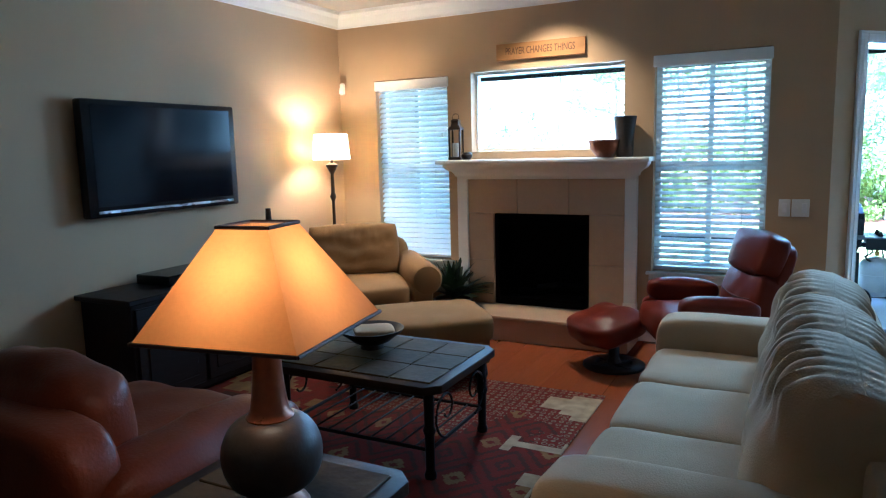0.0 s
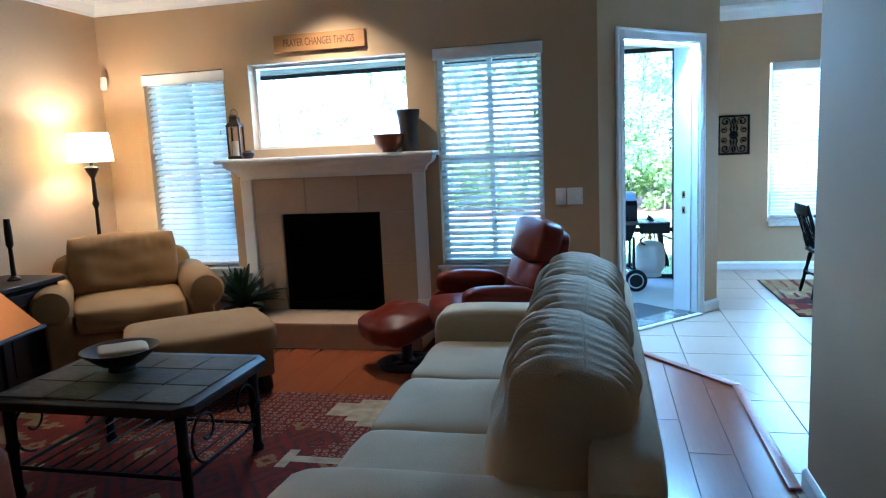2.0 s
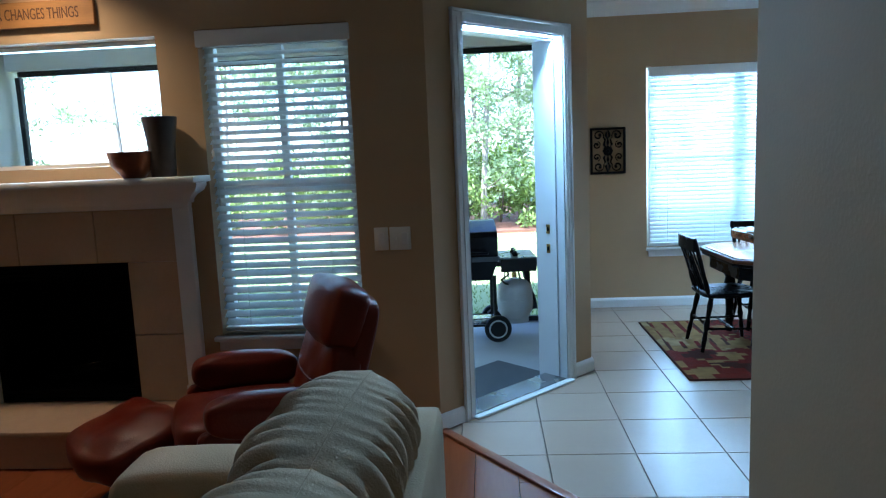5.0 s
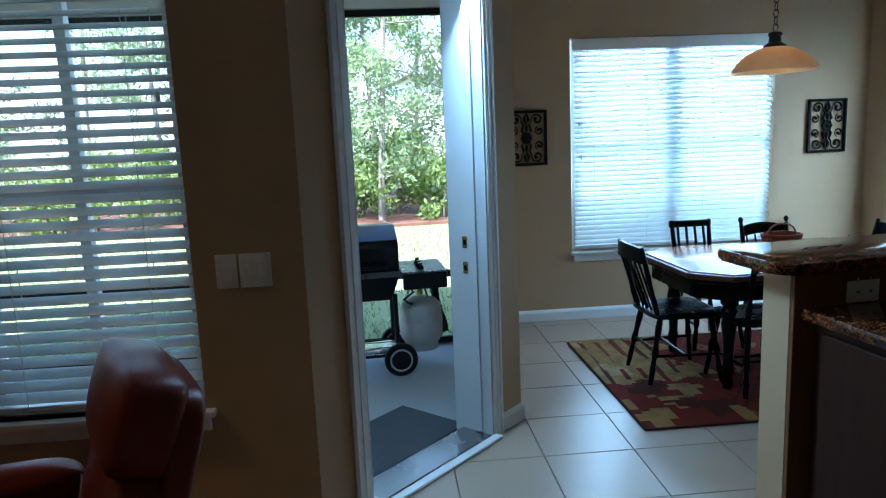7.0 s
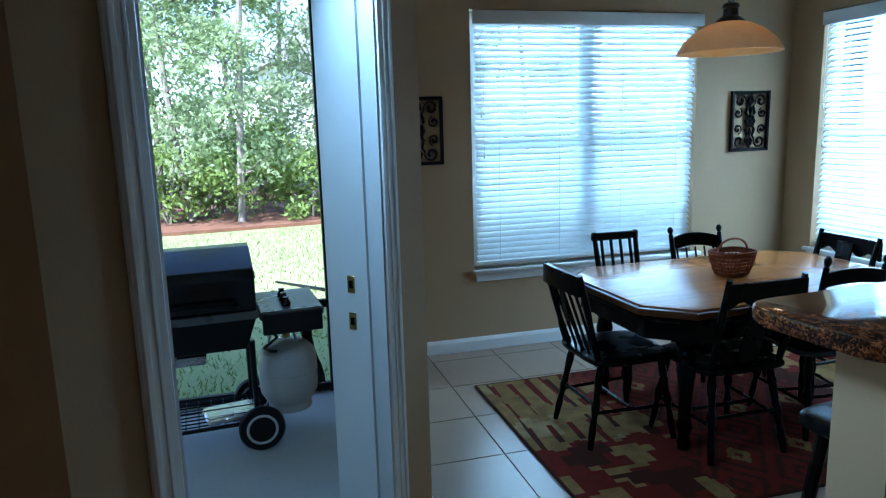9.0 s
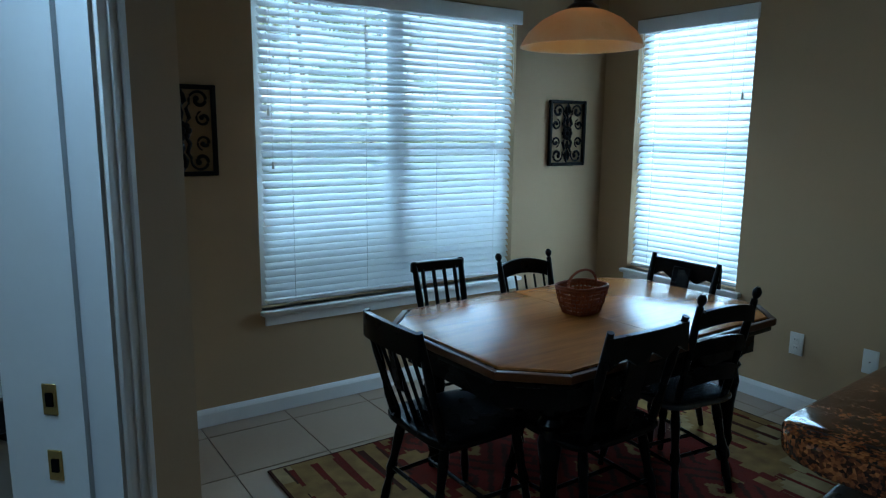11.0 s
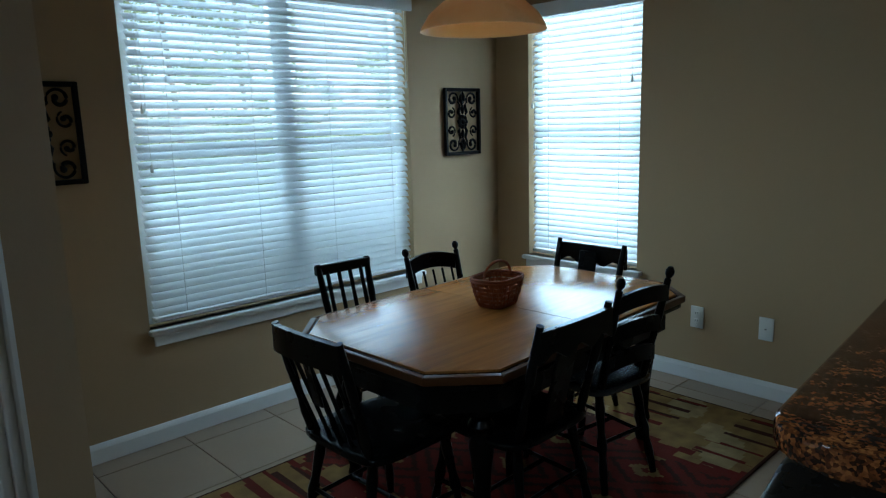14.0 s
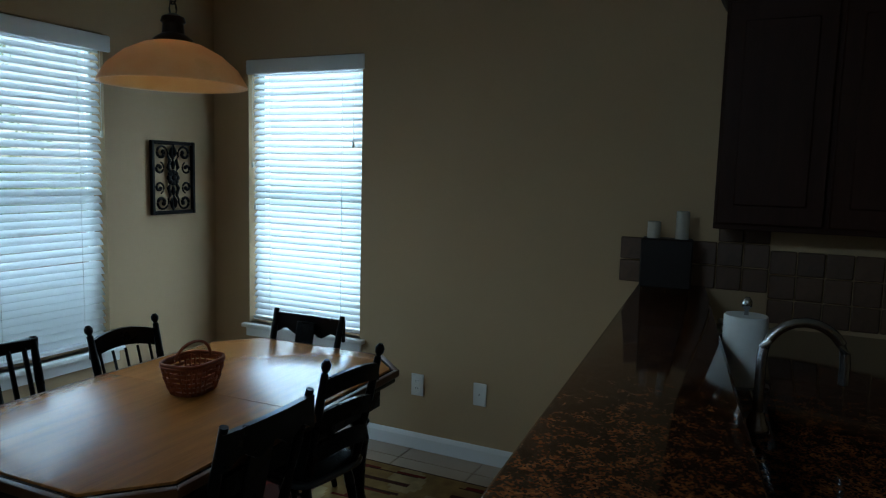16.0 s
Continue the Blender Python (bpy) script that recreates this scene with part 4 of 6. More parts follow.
club = thing("tan_armchair", (-2.38, 6.03, 0), 40, "tan upholstered armchair with rolled arms and a loose back pillow", "armchair")
part("frame", cushion(bmesh.new(), 0, 0.0, 0.22, 0.86, 0.84, 0.30, puff=0.1, n=8, square=0.14), TAN, club)
part("back", cushion(bmesh.new(), 0, 0.36, 0.44, 0.92, 0.18, 0.70, m=pose(0, 0, 0, -6, 0, 0), puff=0.3, n=12, square=0.3), TAN, club)
for x, s in ((-0.42, -1), (0.42, 1)):
    part("arm", roll_arm(bmesh.new(), x, s), TAN, club)
part("seat_cushion", cushion(bmesh.new(), 0, -0.10, 0.405, 0.66, 0.72, 0.16, puff=0.7, n=14, square=0.2, wrinkle=0.008), TAN, club)
part("back_pillow", pillow(bmesh.new(), 0.72, 0.44, 0.24, pose(0, 0.20, 0.45, -12, 0, 0), 4.0, 0.008), TAN, club)
for x in (-0.38, 0.38):
    for y in (-0.36, 0.36):
        part("leg", box(bmesh.new(), x, y, 0.036, 0.05, 0.05, 0.07, bevel=0.006), DARKWOOD, club)
ott = thing("tan_ottoman", (-1.52, 5.50, 0), 40, "tan upholstered ottoman with dark bun feet", "ottoman")
part("base", cushion(bmesh.new(), 0, 0, 0.20, 0.74, 0.56, 0.18, puff=0.1, n=8, square=0.12), TAN, ott)
part("cushion", cushion(bmesh.new(), 0, 0, 0.335, 0.78, 0.60, 0.17, puff=0.9, n=14, square=0.22, wrinkle=0.008, seed=3), TAN, ott)
for x in (-0.31, 0.31):
    for y in (-0.22, 0.22):
        part("foot", lathe(bmesh.new(), [(0.03, 0.004), (0.045, 0.04), (0.04, 0.09), (0.03, 0.12)], 12, Matrix.Translation((x, y, 0))), DARKWOOD, ott)

rec = thing("leather_recliner", (0.07, 6.05, 0), -63, "oxblood leather swivel recliner with padded headrest", "armchair")
bm = lathe(bmesh.new(), [(0.27, 0.004), (0.27, 0.022), (0.25, 0.034), (0.19, 0.034), (0.185, 0.006)], 36)
part("base_ring", bm, DARKWOOD, rec, "dark wooden swivel ring")
part("column", rod(bmesh.new(), (0, 0, 0.02), (0, 0, 0.27), 0.035), BLACK, rec)
for k in range(2):
    part("base_spoke", box(bmesh.new(), 0, 0, 0.035, 0.46, 0.05, 0.025, m=Matrix.Rotation(k * 1.5708 + 0.4, 4, "Z"), bevel=0.006), DARKWOOD, rec)
part("seat_cushion", cushion(bmesh.new(), 0, -0.04, 0.355, 0.50, 0.56, 0.18, m=pose(0, 0, 0, -5, 0, 0), puff=0.9, n=14, square=0.3, wrinkle=0.012, seed=1), LEATHER, rec)
BM = pose(0, 0.23, 0.262, -17, 0, 0)
part("backrest", cushion(bmesh.new(), 0, 0.0, 0.20, 0.50, 0.15, 0.46, m=BM, puff=0.9, n=16, square=0.3, wrinkle=0.014, seed=2, freq=9), LEATHER, rec)
part("back_shell", cushion(bmesh.new(), 0, 0.055, 0.30, 0.47, 0.09, 0.66, m=BM, puff=0.4, n=12, square=0.3), LEATHER, rec)
bm = cushion(bmesh.new(), 0, -0.03, 0.535, 0.45, 0.16, 0.25, m=BM, puff=0.7, n=16, square=0.3, wrinkle=0.01, seed=5)
part("headrest", bm, LEATHER, rec, "fat padded leather headrest")
for z in (0.13, 0.27):
    part("stitch_line", tube(bmesh.new(), [BM @ Vector((x * 0.05, -0.085 - 0.01 * (1 - (x / 4) ** 2), z - 0.02 * (1 - (x / 4) ** 2))) for x in range(-4, 5)], 0.004, 6), BROWNTRIM, rec)
for x in (-0.30, 0.30):
    a = part("arm", cushion(bmesh.new(), x, -0.02, 0.50, 0.13, 0.42, 0.135, m=pose(0, 0, 0, -4, 0, 0), puff=0.9, n=12, square=0.4, wrinkle=0.006, seed=x), LEATHER, rec)
    part("arm_side", cushion(bmesh.new(), x, -0.02, 0.37, 0.06, 0.44, 0.20, puff=0.4, n=8, square=0.3), LEATHER, rec)
foot = thing("leather_footstool", (-0.445, 6.12, 0), -40, "oxblood leather footstool on a dark round swivel base", "footstool")
part("base_ring", lathe(bmesh.new(), [(0.20, 0.004), (0.20, 0.02), (0.185, 0.03), (0.12, 0.03), (0.115, 0.006)], 32), DARKWOOD, foot)
for k in range(2):
    part("base_spoke", box(bmesh.new(), 0, 0, 0.024, 0.34, 0.05, 0.02, m=Matrix.Rotation(k * 1.5708, 4, "Z"), bevel=0.004), DARKWOOD, foot)
part("column", lathe(bmesh.new(), [(0.05, 0.03), (0.035, 0.06), (0.035, 0.19), (0.09, 0.24)], 16), DARKWOOD, foot)
part("cushion", cushion(bmesh.new(), 0, 0, 0.295, 0.46, 0.37, 0.16, m=pose(0, 0, 0, 14, 0, 0), puff=1.0, n=16, square=0.4, wrinkle=0.016, seed=8, freq=8), LEATHER, foot)
part("cushion_band", cushion(bmesh.new(), 0, 0, 0.240, 0.39, 0.31, 0.05, m=pose(0, 0, 0, 14, 0, 0), puff=0.3, n=8, square=0.4), LEATHER, foot)

lov = thing("leather_loveseat", (-1.97, 3.25, 0), 180, "brown leather loveseat with fat rounded cushions", "sofa")
part("frame", cushion(bmesh.new(), 0, 0, 0.20, 1.66, 0.86, 0.28, puff=0.2, n=10, square=0.2), BROWNLEATHER, lov)
for x in (-0.78, 0.78):
    part("arm", cushion(bmesh.new(), x, -0.04, 0.30, 0.27, 0.88, 0.47, puff=0.8, n=16, square=0.42, wrinkle=0.015, seed=x), BROWNLEATHER, lov)
part("back", cushion(bmesh.new(), 0, 0.36, 0.38, 1.66, 0.22, 0.62, puff=0.4, n=14, square=0.3), BROWNLEATHER, lov)
for x in (-0.33, 0.33):
    part("seat_cushion", cushion(bmesh.new(), x, -0.11, 0.40, 0.64, 0.68, 0.18, puff=0.9, n=14, square=0.28, wrinkle=0.015, seed=x), BROWNLEATHER, lov)
    part("back_cushion", cushion(bmesh.new(), x, 0.18, 0.585, 0.64, 0.26, 0.36, m=pose(0, 0, 0, 0, 0, 0), puff=1.0, n=16, square=0.42, wrinkle=0.02, seed=x + 4), BROWNLEATHER, lov)
for x in (-0.74, 0.74):
    for y in (-0.36, 0.36):
        part("leg", box(bmesh.new(), x, y, 0.036, 0.06, 0.06, 0.07, bevel=0.006), DARKWOOD, lov)

# ---- tables of the living room ----
def slab_table(name, at, sx, sy, h, cut, nx, ny, label):
    tb = thing(name, (at[0], at[1], 0.012), 0, label, "table")
    hx, hy = sx / 2, sy / 2
    out = [(-hx + cut, -hy), (hx - cut, -hy), (hx, -hy + cut), (hx, hy - cut), (hx - cut, hy), (-hx + cut, hy), (-hx, hy - cut), (-hx, -hy + cut)]
    h -= 0.012
    bm = prism(bmesh.new(), out, h - 0.045, h - 0.006)
    bmesh.ops.bevel(bm, geom=[e for e in bm.edges], offset=0.006, segments=2, profile=0.5, affect="EDGES")
    part("tabletop", bm, DARKWOOD, tb)
    ix, iy = sx - 0.10, sy - 0.10
    for i in range(nx):
        for j in range(ny):
            bm = box(bmesh.new(), -ix / 2 + ix / nx * (i + 0.5), -iy / 2 + iy / ny * (j + 0.5), h - 0.004, ix / nx - 0.006, iy / ny - 0.006, 0.010, bevel=0.003)
            part("tile", bm, SLATE, tb)
    lx, ly = hx - 0.07, hy - 0.07
    for x in (-lx, lx):
        for y in (-ly, ly):
            part("leg", lathe(bmesh.new(), [(0.026, 0.002), (0.028, 0.02), (0.02, 0.04), (0.022, h * 0.45), (0.03, h * 0.5), (0.022, h * 0.55), (0.024, h - 0.05)], 12, Matrix.Translation((x, y, 0))), IRON, tb)
    for y in (-ly, ly):
        part("shelf_rail", rod(bmesh.new(), (-lx, y, 0.13), (lx, y, 0.13), 0.009, seg=8), IRON, tb)
    for x in (-lx, lx):
        part("shelf_rail", rod(bmesh.new(), (x, -ly, 0.13), (x, ly, 0.13), 0.009, seg=8), IRON, tb)
    n = max(4, int(sx / 0.085))
    for k in range(1, n):
        part("shelf_bar", rod(bmesh.new(), (-lx + 2 * lx * k / n, -ly, 0.13), (-lx + 2 * lx * k / n, ly, 0.13), 0.005, seg=6), IRON, tb)
    for x, s in ((-lx, -1), (lx, 1)):
        for y, sy_ in ((-ly, 1), (ly, -1)):
            pts = []
            for k in range(28):
                a = k / 27
                ang = -1.57 + a * 7.2
                r = 0.028 + 0.10 * (1 - a) ** 1.3
                pts.append((x + s * 0.02, y + sy_ * (0.13 - r * math.cos(ang)), h * 0.62 + r * math.sin(ang) * 1.0))
            part("scroll", tube(bmesh.new(), pts, 0.006, 6), IRON, tb)
    return tb


slab_table("coffee_table", (-1.19, 4.49), 0.93, 0.70, 0.455, 0.06, 4, 3, "low coffee table with slate tile top and scrolled iron legs")
slab_table("end_table", (-0.585, 2.95), 0.57, 0.58, 0.576, 0.05, 2, 2, "square end table with slate tile top under the lamp")
bowl = thing("display_bowl", (-1.30, 4.55, 0.4575), 20, "dark footed bowl holding a folded cloth on the coffee table", "bowl")
part("dish", lathe(bmesh.new(), [(0.06, 0), (0.055, 0.02), (0.09, 0.035), (0.155, 0.085), (0.165, 0.10), (0.155, 0.10), (0.09, 0.05), (0.03, 0.04)], 28), DARKWOOD, bowl)
part("cloth", cushion(bmesh.new(), 0, 0, 0.088, 0.20, 0.12, 0.04, m=pose(0, 0, 0, 6, 4, 20), puff=0.5, n=8, wrinkle=0.012, square=0.3), BEIGE, bowl, "folded pale cloth")

rug = solo("living_rug", box(bmesh.new(), 0, 0, 0.006, 2.58, 2.55, 0.010, bevel=0.003), RUGLIVING, "red, gold and brown patchwork woven rug under the coffee table", "rug")
rug.location = (-1.64, 4.25, 0)

pot = thing("potted_plant", (-1.86, 6.60, 0), 0, "dark leafy houseplant in a brown pot beside the hearth", "plant")
part("pot", lathe(bmesh.new(), [(0.10, 0.004), (0.13, 0.03), (0.15, 0.22), (0.16, 0.25), (0.145, 0.25), (0.13, 0.22)], 24), CLAY, pot)
part("soil", lathe(bmesh.new(), [(0.13, 0.20), (0.135, 0.225)], 20), MULCH, pot)
for k in range(130):
    a, tilt, ln = random.uniform(0, 6.283), random.uniform(0.05, 1.35), random.uniform(0.16, 0.40)
    d = Vector((math.cos(a), math.sin(a), 0))
    bm = bmesh.new()
    prev = None
    wide = random.uniform(0.022, 0.038)
    for j in range(6):
        f = j / 5
        c = Vector((0, 0, 0.25)) + d * (ln * f * math.sin(tilt)) + Vector((0, 0, ln * f * math.cos(tilt * 0.8 + 0.35 * f)))
        if c.y + 6.60 > 6.77:
            c.y = 0.17
        side = Vector((-d.y, d.x, 0)) * wide * math.sin(0.35 + 2.6 * f)
        row = (bm.verts.new(c - side), bm.verts.new(c + Vector((0, 0, -0.004))), bm.verts.new(c + side))
        if prev:
            bm.faces.new((prev[0], prev[1], row[1], row[0]))
            bm.faces.new((prev[1], prev[2], row[2], row[1]))
        prev = row
    part("leaf", bm, PLANT, pot)


# ---- dining nook ----
TX, TY = 3.345, 8.25
tab = thing("dining_table", (TX, TY, 0.012), 2, "honey oak dining table with clipped corners on a black base", "table")
HX, HY, CUT, TH = 0.75, 0.475, 0.165, 0.65
out = [(-HX + CUT, -HY), (HX - CUT, -HY), (HX, -HY + CUT), (HX, HY - CUT), (HX - CUT, HY), (-HX + CUT, HY), (-HX, HY - CUT), (-HX, -HY + CUT)]


def inset(o, d):
    return [(x * (1 - d / HX), y * (1 - d / HY)) for x, y in o]


for a, b in ((-HX, -0.001), (0.001, HX)):
    half = []
    for x, y in inset(out, 0.03):
        half.append((min(max(x, a), b), y))
    half = list(dict.fromkeys(half))
    bm = prism(bmesh.new(), half, TH - 0.022, TH)
    bmesh.ops.bevel(bm, geom=[e for e in bm.edges if abs(e.verts[0].co.z - e.verts[1].co.z) < 1e-6 and abs(e.verts[0].co.x) > 0.01], offset=0.004, segments=2, profile=0.5, affect="EDGES")
    part("tabletop_half", bm, OAK, tab, "honey oak tabletop half")
bm = prism(bmesh.new(), inset(out, 0.023), TH - 0.030, TH - 0.008)
part("groove", bm, CHAIRBLACK, tab, smooth=False)
RIMOUT, RIMIN = out, inset(out, 0.020)
for k in range(8):
    j = (k + 1) % 8
    bm = prism(bmesh.new(), [RIMOUT[k], RIMOUT[j], RIMIN[j], RIMIN[k]], TH - 0.034, TH - 0.005)
    bmesh.ops.bevel(bm, geom=[e for e in bm.edges if abs(e.verts[0].co.z - e.verts[1].co.z) < 1e-6], offset=0.005, segments=2, profile=0.5, affect="EDGES")
    part("edge_rail", bm, DARKOAK, tab, "dark stained oak edge")
bm = prism(bmesh.new(), inset(out, 0.012), TH - 0.058, TH - 0.035)
bmesh.ops.bevel(bm, geom=bm.edges[:], offset=0.006, segments=2, profile=0.5, affect="EDGES")
part("edge_moulding", bm, CHAIRBLACK, tab)
bm = prism(bmesh.new(), inset(out, 0.06), TH - 0.15, TH - 0.053)
part("apron", bm, CHAIRBLACK, tab, smooth=False)
TURNED = [(0.024, 0.002), (0.03, 0.03), (0.022, 0.06), (0.034, 0.10), (0.026, 0.14), (0.03, 0.26), (0.042, 0.36), (0.032, 0.41), (0.044, 0.43), (0.03, 0.45), (0.046, 0.47), (0.046, TH - 0.10)]
for x in (-0.52, 0.52):
    for y in (-0.33, 0.33):
        part("leg", lathe(bmesh.new(), TURNED, 16, Matrix.Translation((x, y, 0))), CHAIRBLACK, tab)

LEG = [(0.012, 0.0), (0.017, 0.10), (0.013, 0.16), (0.02, 0.21), (0.014, 0.26), (0.019, 0.36), (0.015, 0.43)]


def turned_leg(a, b, prof=LEG, seg=10):
    a, b = Vector(a), Vector(b)
    d = b - a
    k = d.length / prof[-1][1]
    m = Matrix.Translation(a) @ d.to_track_quat("Z", "Y").to_matrix().to_4x4()
    return lathe(bmesh.new(), [(r, z * k) for r, z in prof], seg, m)


def arc(x0, x1, y, z, sag, rise, n=9):
    return [(x0 + (x1 - x0) * k / (n - 1), y + sag * (1 - (2 * k / (n - 1) - 1) ** 2), z + rise * (1 - (2 * k / (n - 1) - 1) ** 2)) for k in range(n)]


def rail(pts, height, thick, scallop=0.0):
    """A bent board through the points, with an optional scalloped lower edge."""
    bm = bmesh.new()
    rows = []
    n = len(pts)
    for k, (x, y, z) in enumerate(pts):
        u = 2 * k / (n - 1) - 1
        low = z - height * (1 - scallop * math.cos(u * 9.4))
        rows.append([bm.verts.new(c) for c in ((x, y - thick / 2, low), (x, y - thick / 2, z), (x, y + thick / 2, z), (x, y + thick / 2, low))])
    for a, b in zip(rows, rows[1:]):
        for j in range(4):
            bm.faces.new((a[j], b[j], b[(j + 1) % 4], a[(j + 1) % 4]))
    bm.faces.new(rows[0])
    bm.faces.new(list(reversed(rows[-1])))
    return bm


def chair(at, turn, style, label, w=0.40, top=0.775, seat_mat=CHAIRBLACK):
    ch = thing("dining_chair", (at[0], at[1], 0.012), turn, label, "chair", "chairs round the dining table")
    SZ = 0.40
    bm = cushion(bmesh.new(), 0, 0, SZ - 0.016, w + 0.01, 0.40, 0.036, puff=-0.5, n=10, square=0.45)
    part("seat", bm, seat_mat, ch)
    fx, bx = w / 2 - 0.05, w / 2 - 0.07
    feet = {}
    for n, (x, y, sx, sy) in enumerate(((-fx, -0.14, -0.045, -0.05), (fx, -0.14, 0.045, -0.05), (-bx, 0.14, -0.04, 0.07), (bx, 0.14, 0.04, 0.07))):
        feet[n] = (Vector((x + sx, y + sy, 0.002)), Vector((x, y, SZ - 0.03)))
        part("leg", turned_leg(*feet[n]), CHAIRBLACK, ch)

    def mid(n, f):
        return feet[n][0].lerp(feet[n][1], f)
    for a, b, f in ((0, 2, 0.42), (1, 3, 0.42), (2, 3, 0.5)):
        part("stretcher", rod(bmesh.new(), mid(a, f), mid(b, f), 0.008, seg=8), CHAIRBLACK, ch)
    part("stretcher", rod(bmesh.new(), mid(0, 0.42).lerp(mid(2, 0.42), 0.5), mid(1, 0.42).lerp(mid(3, 0.42), 0.5), 0.008, seg=8), CHAIRBLACK, ch)
    yb0, yb1 = 0.165, 0.265
    px = w / 2 - 0.035
    finial = style in ("crest", "ladder")
    prof = [(0.014, 0.0), (0.017, 0.08), (0.012, 0.13), (0.016, 0.25), (0.013, 0.38), (0.012, 0.42)]
    if finial:
        prof = prof[:-1] + [(0.013, 0.40), (0.008, 0.405), (0.016, 0.42), (0.017, 0.435), (0.008, 0.45)]
    for s in (-1, 1):
        part("back_post", turned_leg((s * (px - 0.015), yb0, SZ - 0.01), (s * px, yb1, top), prof, 10), CHAIRBLACK, ch)

    def yz(z):
        return yb0 + (yb1 - yb0) * (z - SZ) / (top - SZ)
    cz = top - (0.05 if finial else 0.005)
    if style == "spindle":
        part("crest_rail", rail(arc(-px - 0.005, px + 0.005, yz(cz), cz, 0.03, 0.012), 0.085, 0.02), CHAIRBLACK, ch)
        for k in range(5):
            u = (k - 2) / 2
            part("spindle", rod(bmesh.new(), (u * px * 0.72, yb0 - 0.005, SZ - 0.005), (u * px * 0.8, yz(cz - 0.07) + 0.025, cz - 0.07), 0.010 if k == 2 else 0.007, seg=8), CHAIRBLACK, ch)
        part("splat", box(bmesh.new(), 0, 0, 0.12, 0.045, 0.010, 0.17, m=Matrix.Translation((0, yz(0.58) + 0.01, 0.50)) @ Matrix.Rotation(radians(-13), 4, "X"), bevel=0.004), CHAIRBLACK, ch)
    elif style == "slat":
        part("crest_rail", box(bmesh.new(), 0, yz(cz) - 0.002, cz - 0.02, 2 * px + 0.03, 0.024, 0.045, bevel=0.004), CHAIRBLACK, ch)
        for k in range(4):
            u = (k - 1.5) / 2.2
            part("slat", rod(bmesh.new(), (u * px, yb0, SZ - 0.01), (u * px, yz(cz - 0.03), cz - 0.03), 0.009, seg=6), CHAIRBLACK, ch)
    elif style == "crest":
        part("crest_rail", rail(arc(-px, px, yz(cz), cz - 0.015, 0.02, 0.028), 0.075, 0.018), CHAIRBLACK, ch)
        for k in range(5):
            u = (k - 2) / 2
            part("spindle", rod(bmesh.new(), (u * px * 0.7, yb0, SZ - 0.005), (u * px * 0.75, yz(cz - 0.07) + 0.016, cz - 0.07), 0.006, seg=8), CHAIRBLACK, ch)
    elif style == "panel":
        part("crest_rail", rail(arc(-px - 0.01, px + 0.01, yz(cz), cz - 0.012, 0.01, 0.0, 17), 0.085, 0.02, 0.18), CHAIRBLACK, ch)
        part("splat", box(bmesh.new(), 0, 0, 0.17, 0.10, 0.012, 0.34, m=Matrix.Translation((0, yb0 + 0.005, SZ)) @ Matrix.Rotation(radians(-13), 4, "X"), bevel=0.004), CHAIRBLACK, ch)
    else:
        for f in (0.35, 0.66, 0.97):
            z = SZ + (cz - SZ) * f
            part("ladder_rail", rail(arc(-px, px, yz(z), z - 0.01, 0.018, 0.02), 0.06, 0.016), CHAIRBLACK, ch)
    return ch


# Black seat lightened towards blue: its glossy sheen is put into the colour.
SEATSHEEN = material("black_seat_with_blue_sheen", (0.03, 0.034, 0.04), 0.24, vary=0.2, scale=6)
chair((2.66, 8.19), 91, "spindle", "black spindle-back chair with a curved crest at the table end")
chair((3.10, 8.72), 0, "slat", "black chair with square slatted back below the window", w=0.33)
chair((3.58, 8.69), -5, "crest", "black spindle chair with ball finials below the window", w=0.38)
chair((3.89, 8.395), -90, "panel", "black chair with broad scalloped crest at the far end", w=0.44)
chair((3.03, 7.945), 180, "panel", "black chair with broad crest pushed under the table", w=0.42, top=0.79)
chair((3.54, 7.98), 172, "ladder", "black ladder-back chair with finials and a shiny seat, its sheen painted in", w=0.34, top=0.83, seat_mat=SEATSHEEN)

rug = solo("dining_rug", box(bmesh.new(), 0, 0, 0.006, 2.22, 1.42, 0.010, bevel=0.003), RUGDINING, "red and gold striped woven rug under the dining table", "rug")
rug.location = (3.325, 8.185, 0)

bas = thing("wicker_basket", (3.33, 8.27, 0.663), 8, "small red-brown woven basket with a bent handle on the table", "basket")


def basket_ring(a, f):
    """A point of the rounded-square basket wall at angle a and height share f."""
    g = 0.74 + 0.30 * math.sin(1.45 * f)
    c, d = math.cos(a), math.sin(a)
    return math.copysign(abs(c) ** 0.62, c) * 0.098 * g, math.copysign(abs(d) ** 0.62, d) * 0.078 * g


BH = 0.105
for k in range(6):
    bm = bmesh.new()
    rows = [[], [], [], []]
    for j in range(48):
        a = 6.28318 * j / 48
        weave = 0.004 * math.sin(a * 12 + k * math.pi)
        for n, (dz, out_) in enumerate(((-0.0062, 0.0), (0.0062, 0.0), (0.0062, -0.004), (-0.0062, -0.004))):
            f = (0.012 + 0.0172 * k + dz) / BH
            x, y = basket_ring(a, max(f, 0))
            r = 1 + (weave + out_) / 0.1
            rows[n].append(bm.verts.new((x * r, y * r, 0.012 + 0.0172 * k + dz)))
    for j in range(48):
        i = (j + 1) % 48
        for n in range(4):
            bm.faces.new((rows[n][j], rows[n][i], rows[(n + 1) % 4][i], rows[(n + 1) % 4][j]))
    part("woven_band", bm, WICKER, bas)
for j in range(24):
    a = 6.28318 * (j + 0.5) / 24
    pts = []
    for n in range(6):
        x, y = basket_ring(a, n / 5)
        pts.append((x * 0.985, y * 0.985, 0.004 + BH * n / 5))
    part("stake", tube(bmesh.new(), pts, 0.0042, 5), WICKER, bas)
